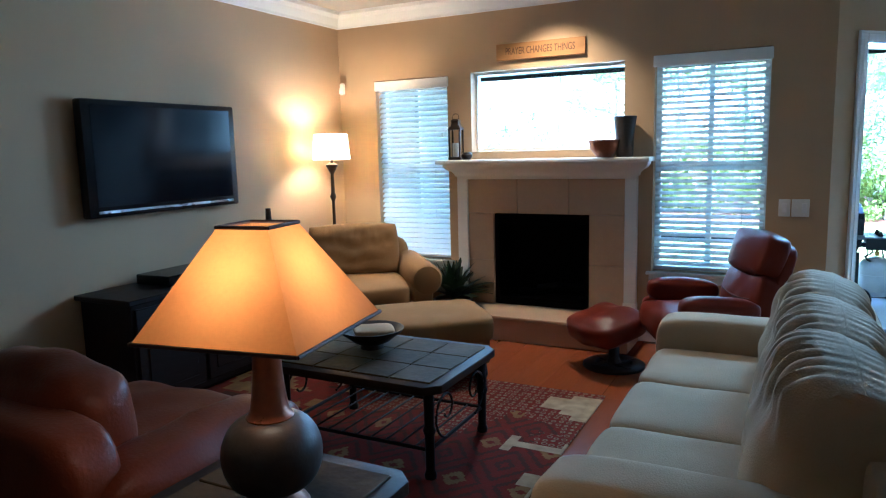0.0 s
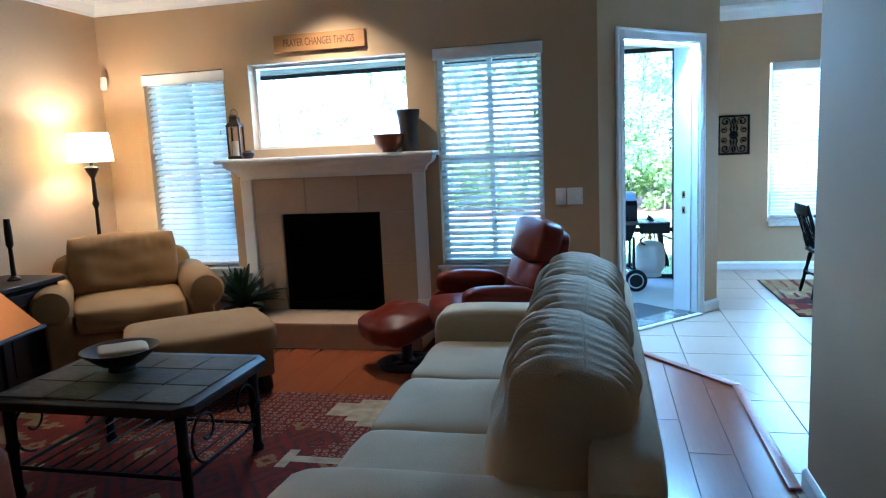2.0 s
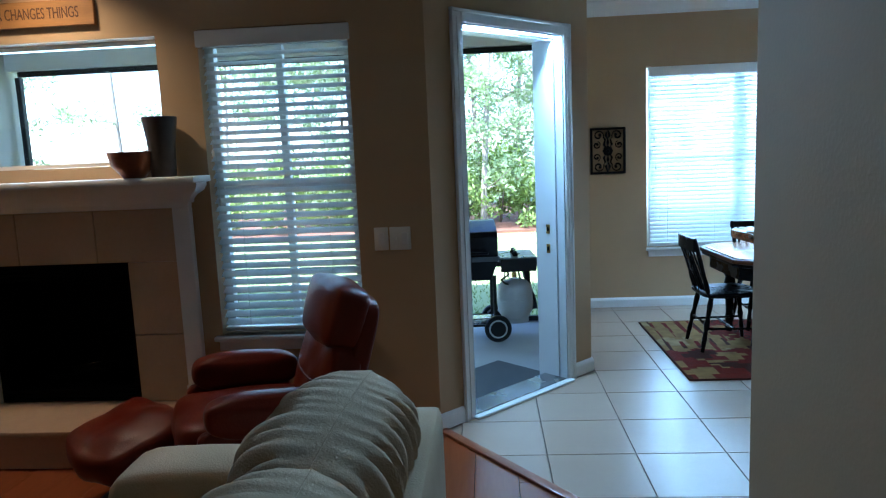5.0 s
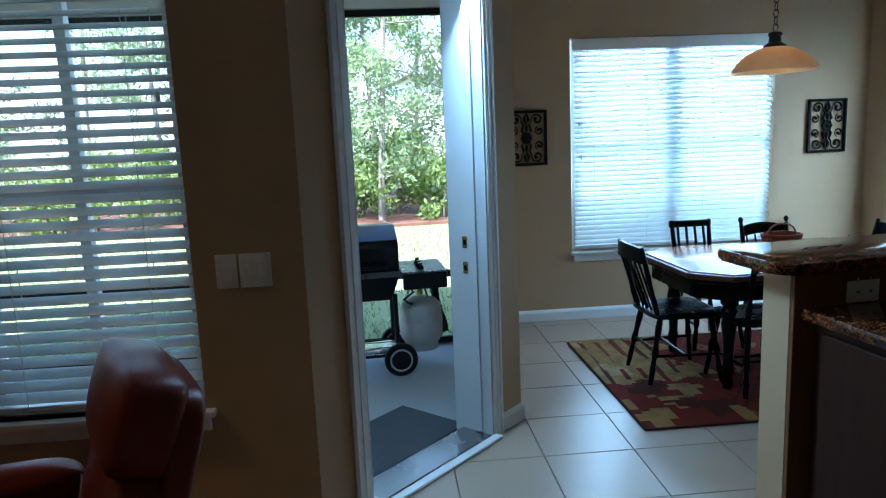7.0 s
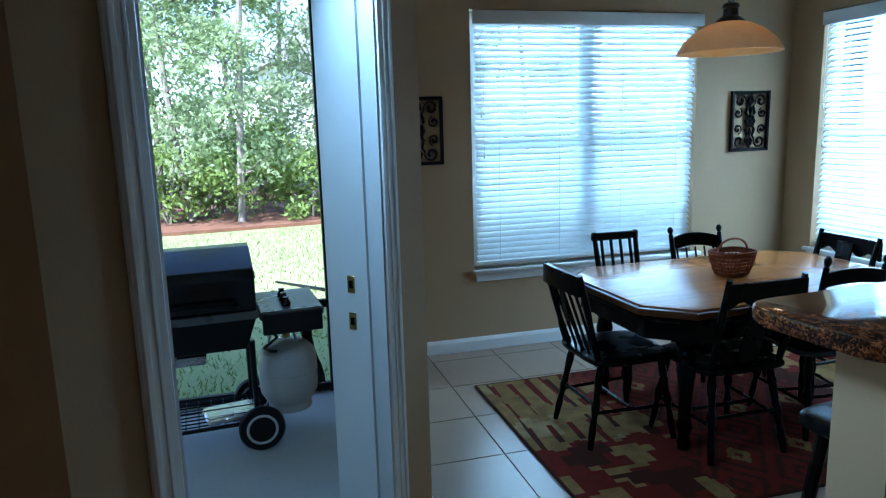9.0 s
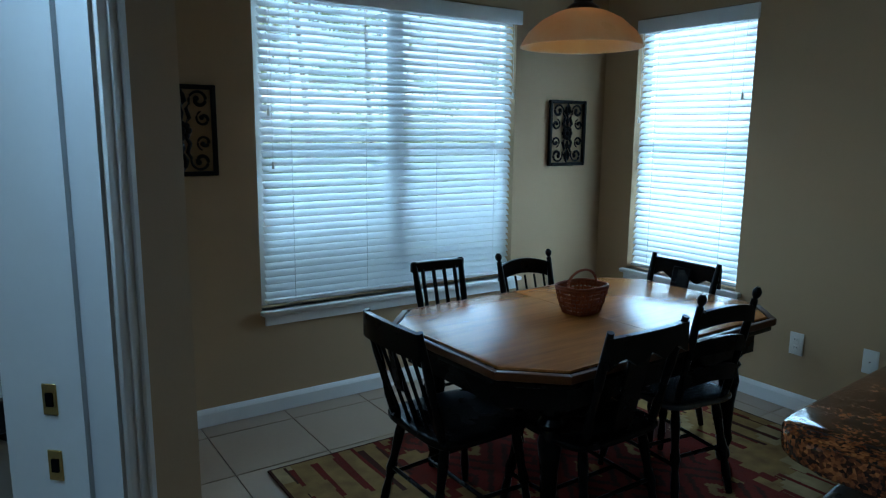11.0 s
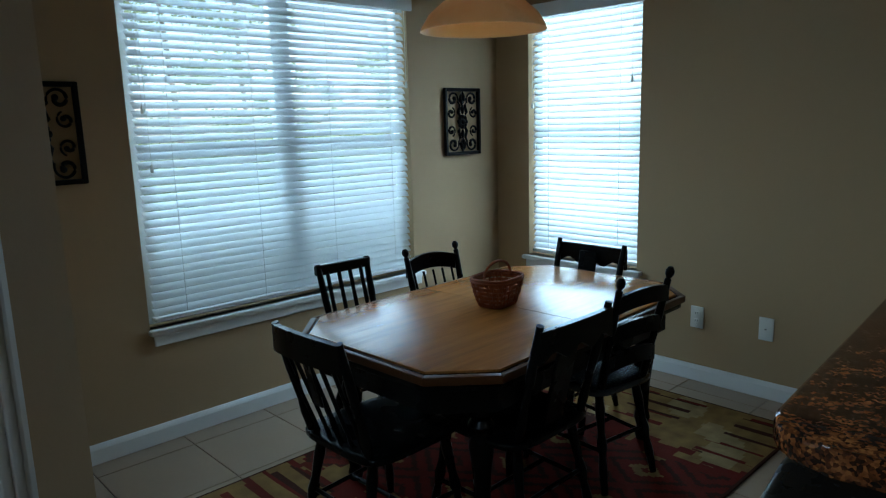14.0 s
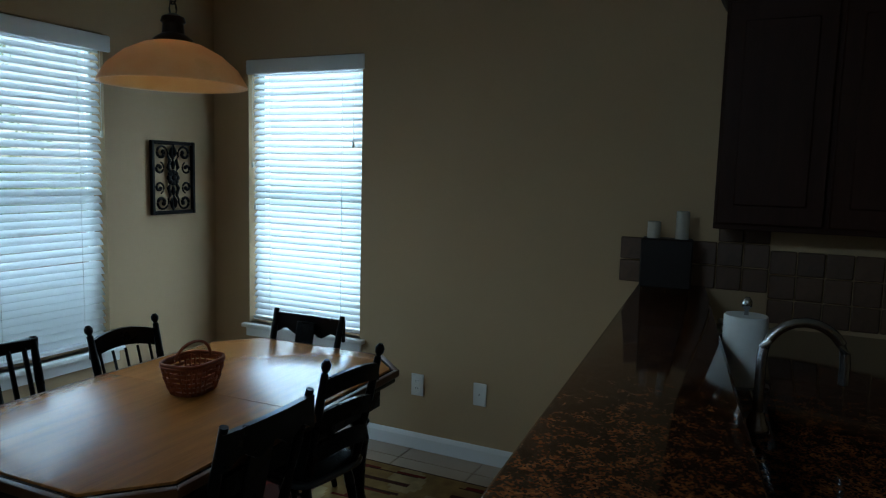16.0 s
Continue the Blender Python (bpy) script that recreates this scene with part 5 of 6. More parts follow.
part("bottom", prism(bmesh.new(), [(0.97 * x, 0.97 * y) for x, y in [basket_ring(6.28318 * j / 24, 0) for j in range(24)]], 0.001, 0.007), WICKER, bas)
for z in (BH, BH + 0.009):
    part("rim", tube(bmesh.new(), [(*[1.02 * q for q in basket_ring(6.28318 * j / 32, 1)], z) for j in range(33)], 0.0055, 6), WICKER, bas)
part("handle", tube(bmesh.new(), [(0.096 * math.cos(math.pi * j / 18), 0, BH - 0.005 + 0.075 * math.sin(math.pi * j / 18) ** 0.8) for j in range(19)], 0.0055, 6), WICKER, bas)

pen = thing("pendant_lamp", (3.22, 8.22, 0.02), 0, "bronze pendant lamp with amber alabaster glass bowl on a chain", "lamp")
part("shade", lathe(bmesh.new(), [(0.224, 1.672), (0.222, 1.680), (0.195, 1.725), (0.145, 1.768), (0.09, 1.796), (0.045, 1.808), (0.045, 1.803), (0.09, 1.790), (0.143, 1.762), (0.191, 1.720), (0.218, 1.675)], 44, cap=False), ALABASTER, pen, "amber marbled glass shade")
part("fitter", lathe(bmesh.new(), [(0.066, 1.800), (0.06, 1.812), (0.034, 1.83), (0.031, 1.86), (0.038, 1.866), (0.034, 1.88), (0.01, 1.892)], 24), BRONZE, pen)
for k in range(18):
    z = 1.905 + k * 0.038
    bm = tube(bmesh.new(), [(0.014 * math.cos(6.28318 * j / 10), 0, z + 0.024 * math.sin(6.28318 * j / 10)) for j in range(11)], 0.003, 5)
    if k % 2:
        bmesh.ops.rotate(bm, verts=bm.verts[:], cent=(0, 0, 0), matrix=Matrix.Rotation(1.5708, 3, "Z"))
    part("chain_link", bm, BRONZE, pen)
part("canopy", lathe(bmesh.new(), [(0.012, CZ - 0.07), (0.06, CZ - 0.045), (0.065, CZ - 0.022)], 24), BRONZE, pen)


def scrollwork(x, label):
    """Black iron wall panel: a square-section frame round mirrored scrolls and a flower."""
    wa = thing("iron_wall_panel", (x, DW - 0.014, 1.375), 0, label, "wall decor", "iron panels on the dining wall")
    W, H = 0.30, 0.395
    for sx in (-1, 1):
        part("frame_bar", box(bmesh.new(), sx * (W / 2 - 0.010), 0, 0, 0.020, 0.022, H, bevel=0.003), IRON, wa)
        part("frame_bar", box(bmesh.new(), 0, 0, sx * (H / 2 - 0.010), W - 0.040, 0.022, 0.020, bevel=0.003), IRON, wa)

    def curl(cx, cz, r0, a0, turns, thick, sx, sz):
        pts, rad = [], []
        for k in range(24):
            f = k / 23
            a = a0 + f * turns * 6.28318
            r = r0 * (1 - 0.72 * f)
            pts.append((sx * (cx + r * math.cos(a)), 0, sz * (cz + r * math.sin(a))))
            rad.append(thick * (0.6 + 0.75 * f))
        part("scroll", tube(bmesh.new(), pts, rad, 7), IRON, wa)
        cushion_at = pts[-1]
        part("scroll_end", cushion(bmesh.new(), *cushion_at, thick * 3.2, 0.014, thick * 3.2, n=3, square=0.9), IRON, wa)

    for sx in (-1, 1):
        for sz in (-1, 1):
            curl(0.078, 0.132, 0.045, 3.6, -1.15, 0.0075, sx, sz)
            curl(0.095, 0.052, 0.034, 1.9, 1.1, 0.0065, sx, sz)
            part("stalk", tube(bmesh.new(), [(sx * 0.012, 0, sz * 0.02), (sx * 0.034, 0, sz * 0.055), (sx * 0.022, 0, sz * 0.095), (sx * 0.036, 0, sz * 0.118)], [0.007, 0.010, 0.008, 0.006], 7), IRON, wa)
            part("leaf", tube(bmesh.new(), [(0, 0, sz * 0.095), (sx * 0.015, 0, sz * 0.13), (sx * 0.010, 0, sz * 0.155), (0, 0, sz * 0.18)], [0.005, 0.012, 0.009, 0.004], 7), IRON, wa)
    for sz in (-1, 1):
        part("bud", tube(bmesh.new(), [(0, 0, sz * 0.045), (0, 0, sz * 0.075), (0, 0, sz * 0.10)], [0.006, 0.013, 0.004], 8), IRON, wa)
    fl_ = bmesh.new()
    for k in range(8):
        a = k * 0.7854
        cushion(fl_, 0.028 * math.cos(a), 0, 0.028 * math.sin(a), 0.030, 0.016, 0.030, n=3, square=0.9)
    cushion(fl_, 0, -0.006, 0, 0.03, 0.02, 0.03, n=3, square=0.9)
    part("flower", fl_, IRON, wa)


scrollwork(2.087, "black scrolled iron wall panel beside the corner")
scrollwork(4.367, "black scrolled iron wall panel between the windows")


def plate(at, turn, w, h, label, cat, kinds):
    """A wall plate with rocker switches, toggles or sockets."""
    pl = thing("wall_plate", at, turn, label, cat, "wall plates")
    part("cover", box(bmesh.new(), 0, -0.004, 0, w, 0.007, h, bevel=0.003, seg=2), PLATE, pl)
    n = len(kinds)
    for k, q in enumerate(kinds):
        x = (k - (n - 1) / 2) * 0.046
        if q == "toggle":
            part("toggle", box(bmesh.new(), x, -0.012, 0.003, 0.009, 0.014, 0.02, bevel=0.002), PLATE, pl)
        elif q == "rocker":
            part("rocker", box(bmesh.new(), x, -0.009, 0, 0.03, 0.005, 0.062, bevel=0.002), TRIM, pl)
        elif q == "socket":
            for z in (-0.02, 0.02):
                so = part("socket", box(bmesh.new(), x, -0.009, z, 0.03, 0.005, 0.027, bevel=0.003), PLATE, pl)
                for dx in (-0.006, 0.006):
                    # Slots are black inlays; the dark of the openings is their colour.
                    part("slot", box(bmesh.new(), x + dx, -0.0118, z + 0.003, 0.002, 0.001, 0.008), DEADBLACK, so, smooth=False)
        else:
            part("jack", lathe(bmesh.new(), [(0.004, 0), (0.004, 0.006)], 8, Matrix.Translation((x, -0.007, 0)) @ Matrix.Rotation(1.5708, 4, "X")), CHROME, pl)
        for z in (-0.042, 0.042):
            part("screw", lathe(bmesh.new(), [(0.003, 0), (0.0025, 0.002)], 8, Matrix.Translation((x, -0.0075, z)) @ Matrix.Rotation(1.5708, 4, "X")), PLATE, pl)
    return pl


plate((0.512, FW, 1.005), 0, 0.07, 0.115, "ivory single rocker switch on the wall", "switch", ["rocker"])
plate((0.607, FW, 1.005), 0, 0.105, 0.115, "ivory double switch plate on the wall", "switch", ["toggle", "rocker"])
plate((RW, 8.10, 0.345), -90, 0.07, 0.115, "ivory socket plate low on the wall", "socket", ["socket"])
plate((RW, 7.75, 0.35), -90, 0.07, 0.115, "ivory cable jack plate low on the wall", "socket", ["jack"])

# ---- framed mirror-dark picture on the hall wall ----
pic = thing("framed_picture", (IW - 0.022, 3.55, 1.19), -90, "dark wide frame holding a glass-covered dark print", "picture")
for x in (-0.335, 0.335):
    part("frame_bar", box(bmesh.new(), x, 0, 0.45, 0.07, 0.035, 0.90, bevel=0.008, seg=2), PLASTIC, pic)
for z in (0.035, 0.865):
    part("frame_bar", box(bmesh.new(), 0, 0, z, 0.60, 0.035, 0.07, bevel=0.008, seg=2), PLASTIC, pic)
part("print", box(bmesh.new(), 0, 0.006, 0.45, 0.60, 0.006, 0.76), BLACK, pic, smooth=False)
part("picture_glass", box(bmesh.new(), 0, -0.002, 0.45, 0.60, 0.004, 0.76), SCREEN, pic, smooth=False)


# ---- kitchen side ----
PEN = pose(2.30, 6.49, 0, 0, 0, 6.0)
bm = box(bmesh.new(), 1.17, 0.065, 0.479, 2.34, 0.13, 0.958)
hw = solo("half_wall", bm, PAINT, "cream painted half wall carrying the breakfast bar", "half wall", "", "structure", smooth=False)
hw.matrix_basis = PEN
bm = run_profile(bmesh.new(), [(2.3, 0.13), (0.0, 0.13), (0.0, 0.0)], [(0, 0.003), (0.014, 0.003), (0.014, 0.08), (0.004, 0.098), (0, 0.10)])
bb = structure("baseboard", bm, TRIM, "white painted baseboard round the half wall")
bb.matrix_basis = PEN
bar = thing("breakfast_bar", (2.30, 6.49, 0.960), 6.0, "polished brown granite bar top with rounded corners", "countertop")
out = []
for cx, cy, a0 in ((0.0, 0.01, 180), (2.36, 0.01, 270), (2.33, 0.25, 0), (0.0, 0.25, 90)):
    for k in range(6):
        a = radians(a0 + 18 * k)
        r = 0.08 if cx < 1 else 0.01
        out.append((cx + r * math.cos(a), cy + r * math.sin(a)))
bm = prism(bmesh.new(), out, 0.0, 0.038)
bmesh.ops.bevel(bm, geom=[e for e in bm.edges if abs(e.verts[0].co.z - e.verts[1].co.z) < 1e-6], offset=0.008, segments=2, profile=0.5, affect="EDGES")
part("slab", bm, GRANITE, bar)
for x in (0.5, 1.2, 1.9):
    part("bracket", prism(bmesh.new(), [(x - 0.02, 0.131), (x + 0.02, 0.131), (x + 0.02, 0.27), (x - 0.02, 0.27)], -0.05, -0.001), CABINET, bar)
pan = solo("wood_panel", box(bmesh.new(), 1.17, -0.011, 0.478, 2.34, 0.018, 0.955, bevel=0.002), PANELWOOD, "brown wood panel on the kitchen face of the half wall", "panel", "", "structure")
pan.matrix_basis = PEN
low = thing("base_cabinet", (2.30, 6.49, 0), 6.0, "brown wooden base cabinet run below the bar", "cabinet")
part("body", box(bmesh.new(), 1.20, -0.335, 0.446, 2.28, 0.58, 0.728, bevel=0.003), CABINET, low, smooth=False)
part("plinth", box(bmesh.new(), 1.20, -0.31, 0.042, 2.24, 0.52, 0.08), DEADBLACK, low, smooth=False)
part("end_panel", box(bmesh.new(), 0.053, -0.335, 0.45, 0.012, 0.50, 0.66, bevel=0.004), CABINET, low)
for k in range(4):
    d = part("cabinet_door", box(bmesh.new(), 0.43 + 0.53 * k, -0.636, 0.45, 0.50, 0.02, 0.70, bevel=0.006), CABINET, low)
    part("handle", rod(bmesh.new(), (0.62 + 0.53 * k, -0.665, 0.62), (0.62 + 0.53 * k, -0.665, 0.74), 0.006, seg=8), CHROME, d)
ct = thing("kitchen_counter", (2.30, 6.49, 0.812), 6.0, "polished brown granite worktop beside the bar", "countertop")
part("slab", box(bmesh.new(), 1.19, -0.345, 0.018, 2.34, 0.64, 0.036, bevel=0.006, seg=2), GRANITE, ct)
sp = plate(Vector((2.30, 6.49, 0)) + Matrix.Rotation(radians(6), 3, "Z") @ Vector((0.24, -0.0205, 0.885)), 6.0, 0.115, 0.07, "ivory socket plate on the wood panel", "socket", ["jack", "jack"])
fau = thing("kitchen_faucet", (3.365, 6.495, 0.8485), 14, "bronze gooseneck kitchen faucet at the sink", "faucet")
part("base", lathe(bmesh.new(), [(0.03, 0), (0.03, 0.01), (0.02, 0.03), (0.016, 0.05)], 20), CHROME, fau)
pts = [(0, 0, 0.05), (0, 0, 0.16)] + [(0, -0.09 + 0.09 * math.cos(math.pi * k / 12), 0.18 + 0.09 * math.sin(math.pi * k / 12)) for k in range(13)] + [(0, -0.18, 0.13)]
part("spout", tube(bmesh.new(), pts, 0.012, 12), CHROME, fau)
part("lever", rod(bmesh.new(), (0.0, 0, 0.04), (0.07, 0.0, 0.075), 0.006, seg=8), CHROME, fau)
tow = thing("paper_towel_roll", (3.74, 6.545, 0.8485), 0, "white paper towel roll on an upright holder", "paper towels")
part("roll", lathe(bmesh.new(), [(0.058, 0.012), (0.06, 0.02), (0.06, 0.205), (0.058, 0.21), (0.02, 0.21)], 28), WHITEPAPER, tow)
part("holder_base", lathe(bmesh.new(), [(0.075, 0), (0.075, 0.008), (0.02, 0.012)], 24), CHROME, tow)
part("finial", lathe(bmesh.new(), [(0.006, 0.205), (0.006, 0.225), (0.014, 0.235), (0.014, 0.25), (0.006, 0.262)], 14), CHROME, tow)
stand = thing("candle_stand", (4.52, 6.88, 0.9995), 6, "dark box stand with two white pillar candles on the bar", "candle holder")
part("stand", box(bmesh.new(), 0, 0, 0.10, 0.10, 0.20, 0.20, bevel=0.006), ESPRESSO, stand)
for y, h, r in ((0.055, 0.065, 0.026), (-0.055, 0.11, 0.026)):
    part("candle", lathe(bmesh.new(), [(r, 0.20), (r, 0.20 + h), (r - 0.004, 0.202 + h)], 18, Matrix.Translation((0, y, 0))), WAX, stand, "white pillar candle")
jar = thing("flower_jar", (4.10, 6.62, 0.8485), 0, "small dark jar of dried cream flowers on the bar", "vase")
part("jar", lathe(bmesh.new(), [(0.03, 0), (0.036, 0.03), (0.028, 0.06), (0.03, 0.07)], 16), DARKWOOD, jar)
for k in range(12):
    a = k * 2.4
    r = 0.012 + 0.035 * (k / 12)
    part("flower", cushion(bmesh.new(), r * math.cos(a), r * math.sin(a), 0.085 + 0.012 * (k % 3), 0.022, 0.022, 0.016, n=3, square=0.9), WAX, jar)
up = thing("wall_cabinet", (RW - 0.003, 6.33, 1.26), -90, "dark brown wooden wall cabinet with crown", "cabinet")
part("body", box(bmesh.new(), 0.0, -0.16, 0.42, 0.74, 0.32, 0.84, bevel=0.003), CABINET, up, smooth=False)
for x in (-0.185, 0.185):
    d = part("cabinet_door", box(bmesh.new(), x, -0.33, 0.42, 0.355, 0.02, 0.80, bevel=0.006), CABINET, up)
    part("door_panel", box(bmesh.new(), x, -0.343, 0.42, 0.24, 0.01, 0.66, bevel=0.005), CABINET, d)
part("crown", run_profile(bmesh.new(), [(-0.37, -0.001), (-0.37, -0.32), (0.37, -0.32), (0.37, -0.001)], [(0, 0.84), (0.015, 0.84), (0.04, 0.88), (0.06, 0.92), (0.0, 0.92)]), CABINET, up)
up2 = copy_thing(up, pose(RW - 0.003, 5.58, 1.26, 0, 0, -90))
up3 = copy_thing(up, pose(RW - 0.003, 4.83, 1.26, 0, 0, -90))
side = thing("side_counter", (RW - 0.003, 4.80, 0), -90, "brown base cabinet with granite top along the wall", "cabinet")
part("body", box(bmesh.new(), 0, -0.30, 0.41, 2.20, 0.58, 0.82, bevel=0.003), CABINET, side, smooth=False)
part("counter", box(bmesh.new(), 0, -0.315, 0.84, 2.24, 0.63, 0.036, bevel=0.006, seg=2), GRANITE, side)
wt = new("backsplash")
tagged(wt, "tumbled brown tile backsplash above the counter", "backsplash", "", "structure")
bt = mesh_of("backsplash_tile", box(bmesh.new(), 0, 0, 0, 0.010, 0.096, 0.096, bevel=0.004), BACKTILE)
for i in range(24):
    for j in range(2 if i < 4 else 3):
        t_ = new("backsplash_tile", bt)
        t_.parent = wt
        t_.location = (RW - 0.007, 7.05 - 0.1 * i, (1.035 if i < 6 else 0.915) + 0.1 * j)

stool = thing("bar_stool", (2.745, 6.83, 0), 8, "black wooden saddle-seat bar stool at the breakfast bar", "stool")
bm = cushion(bmesh.new(), 0, 0, 0.60, 0.44, 0.34, 0.05, puff=-0.6, n=12, square=0.3)
for v in bm.verts:
    v.co.z += 0.10 * v.co.x * v.co.x * 4 * 0.25
part("seat", bm, CHAIRBLACK, stool)
corners = [(-1, -1), (1, -1), (1, 1), (-1, 1)]
legs = [(Vector((sx * 0.20, sy * 0.17, 0.002)), Vector((sx * 0.15, sy * 0.11, 0.58))) for sx, sy in corners]
for a, b in legs:
    part("leg", rod(bmesh.new(), a, b, 0.017, 0.019, 8), CHAIRBLACK, stool)
for k in range(4):
    f = 0.32 if k % 2 == 0 else 0.45
    part("stretcher", rod(bmesh.new(), legs[k][0].lerp(legs[k][1], f), legs[(k + 1) % 4][0].lerp(legs[(k + 1) % 4][1], f), 0.010, seg=8), CHAIRBLACK, stool)


# ---- porch things ----
PZ = -0.05
gr = thing("gas_grill", (0.865, 8.80, PZ), 4, "black gas grill with side shelf, wire rack and round wheels", "grill")
bm = bmesh.new()
prof = [(-0.22, 0.86), (-0.228, 1.00), (-0.205, 1.03), (0.02, 1.085), (0.12, 1.085), (0.20, 1.04), (0.225, 0.95), (0.23, 0.86)]
lo = [bm.verts.new((-0.44, y, 0.65 + (z - 0.86) * 1.24)) for y, z in prof]
hi = [bm.verts.new((0.23, y, 0.65 + (z - 0.86) * 1.24)) for y, z in prof]
for k in range(len(prof) - 1):
    bm.faces.new((lo[k], lo[k + 1], hi[k + 1], hi[k]))
bm.faces.new(lo)
bm.faces.new(list(reversed(hi)))
bm.faces.new((lo[0], hi[0], hi[-1], lo[-1]))
bmesh.ops.bevel(bm, geom=bm.edges[:], offset=0.008, segments=2, profile=0.5, affect="EDGES")
lid = part("lid", bm, PLASTIC, gr, "glossy black domed lid")
part("lid_handle", tube(bmesh.new(), [(-0.36, -0.235, 0.70), (-0.36, -0.275, 0.71), (0.15, -0.275, 0.71), (0.15, -0.235, 0.70)], 0.010, 8), BLACK, lid)
part("thermometer", lathe(bmesh.new(), [(0.022, 0), (0.022, 0.012), (0.018, 0.014)], 16, Matrix.Translation((0.233, 0.0, 0.79)) @ Matrix.Rotation(1.5708, 4, "Y")), CHROME, lid, "round steel badge")
bm = bmesh.new()
ring0 = [bm.verts.new(p) for p in ((-0.44, -0.22, 0.647), (0.23, -0.22, 0.647), (0.23, 0.22, 0.647), (-0.44, 0.22, 0.647))]
ring1 = [bm.verts.new(p) for p in ((-0.36, -0.16, 0.48), (0.18, -0.16, 0.48), (0.18, 0.16, 0.48), (-0.36, 0.16, 0.48))]
for k in range(4):
    bm.faces.new((ring0[k], ring0[(k + 1) % 4], ring1[(k + 1) % 4], ring1[k]))
bm.faces.new(ring1)
bm.faces.new(ring0)
bmesh.ops.bevel(bm, geom=bm.edges[:], offset=0.01, segments=2, profile=0.5, affect="EDGES")
part("fire_box", bm, BLACK, gr)
part("drip_pan", box(bmesh.new(), -0.10, -0.02, 0.435, 0.20, 0.15, 0.05, bevel=0.008), FOIL, gr, "silver drip pan")
# Shelf and lid band carry the reflected sky as base colour.
part("side_shelf", box(bmesh.new(), 0.385, 0.0, 0.635, 0.29, 0.42, 0.04, bevel=0.008), GRILLSHEEN, gr, "black side shelf greyed by a painted sky reflection")
part("lid_band", box(bmesh.new(), -0.105, -0.226, 0.655, 0.68, 0.014, 0.035, bevel=0.003), GRILLSHEEN, gr)
part("control_panel", box(bmesh.new(), 0.385, -0.215, 0.60, 0.27, 0.02, 0.10, bevel=0.006), BLACK, gr)
for k in range(3):
    part("knob", lathe(bmesh.new(), [(0.02, 0), (0.022, 0.012), (0.012, 0.03), (0.015, 0.04)], 12, Matrix.Translation((0.37, -0.12 + 0.09 * k, 0.656))), PLASTIC, gr)
for x in (-0.38, 0.20):
    for y in (-0.17, 0.17):
        part("leg", rod(bmesh.new(), (x, y, 0.06), (x, y, 0.52), 0.014, seg=8), BLACK, gr)
for y in (-0.17, 0.17):
    part("bottom_rail", rod(bmesh.new(), (-0.42, y, 0.13), (0.28, y, 0.13), 0.010, seg=8), BLACK, gr)
for k in range(9):
    part("rack_wire", rod(bmesh.new(), (-0.41, -0.16 + 0.04 * k, 0.145), (0.25, -0.16 + 0.04 * k, 0.145), 0.0035, seg=5), BLACK, gr)
for k in range(12):
    part("rack_wire", rod(bmesh.new(), (-0.40 + 0.057 * k, -0.17, 0.141), (-0.40 + 0.057 * k, 0.17, 0.141), 0.003, seg=5), BLACK, gr)
for z in (0.185, 0.22):
    part("rack_wire", rod(bmesh.new(), (-0.40, -0.175, z), (0.22, -0.175, z), 0.003, seg=5), BLACK, gr)
for k in range(2):
    part("caster", rod(bmesh.new(), (-0.395, (-0.17, 0.17)[k], 0.03), (-0.365, (-0.17, 0.17)[k], 0.03), 0.028, seg=14), BLACK, gr)
for y in (-0.20, 0.20):
    wh = part("wheel", lathe(bmesh.new(), [(0.045, -0.018), (0.098, -0.02), (0.105, -0.01), (0.105, 0.01), (0.098, 0.02), (0.045, 0.018)], 28, Matrix.Translation((0.215, y, 0.107)) @ Matrix.Rotation(1.5708, 4, "X")), BLACK, gr)
    part("white_wall", lathe(bmesh.new(), [(0.060, 0.0205), (0.062, 0.0225), (0.070, 0.0225), (0.072, 0.0205)], 28, Matrix.Translation((0.215, y, 0.107)) @ Matrix.Rotation(1.5708, 4, "X"), cap=False), TANK, wh, "pale wheel ring")
part("axle", rod(bmesh.new(), (0.215, -0.2, 0.107), (0.215, 0.2, 0.107), 0.008, seg=8), BLACK, gr)
part("gas_hose", tube(bmesh.new(), [(0.27, -0.16, 0.60), (0.31, -0.20, 0.53), (0.25, -0.21, 0.49), (0.28, -0.14, 0.45), (0.36, -0.02, 0.40)], 0.008, 8), BLACK, gr)
tray = solo("foil_tray", box(bmesh.new(), 0, 0, 0.02, 0.24, 0.17, 0.035, bevel=0.012), FOIL, "crumpled silver foil tray on the grill rack", "tray")
tray.matrix_basis = pose(0.96, 8.70, PZ + 0.149, 0, 0, 12)
tank = thing("propane_tank", (1.235, 8.82, PZ + 0.115), 0, "grey-white propane tank hung from the grill shelf", "gas tank")
part("body", lathe(bmesh.new(), [(0.06, 0.03), (0.11, 0.045), (0.136, 0.09), (0.14, 0.13), (0.14, 0.24), (0.13, 0.29), (0.10, 0.325), (0.04, 0.345)], 32), TANK, tank)
part("foot_ring", lathe(bmesh.new(), [(0.105, 0.002), (0.105, 0.05), (0.100, 0.05), (0.100, 0.002)], 28, cap=False), TANK, tank)
part("seam_band", lathe(bmesh.new(), [(0.141, 0.186), (0.143, 0.19), (0.141, 0.194)], 32, cap=False), TANK, tank)
for a in (0.4, 3.5):
    part("collar", tube(bmesh.new(), [(0.085 * math.cos(a + k * 0.22), 0.085 * math.sin(a + k * 0.22), 0.345 + (0.09 if 0 < k < 8 else 0)) for k in range(9)], 0.007, 8), TANK, tank)
part("valve", lathe(bmesh.new(), [(0.02, 0.355), (0.02, 0.39), (0.012, 0.395), (0.012, 0.42), (0.03, 0.425), (0.03, 0.44)], 12), BRASS, tank)
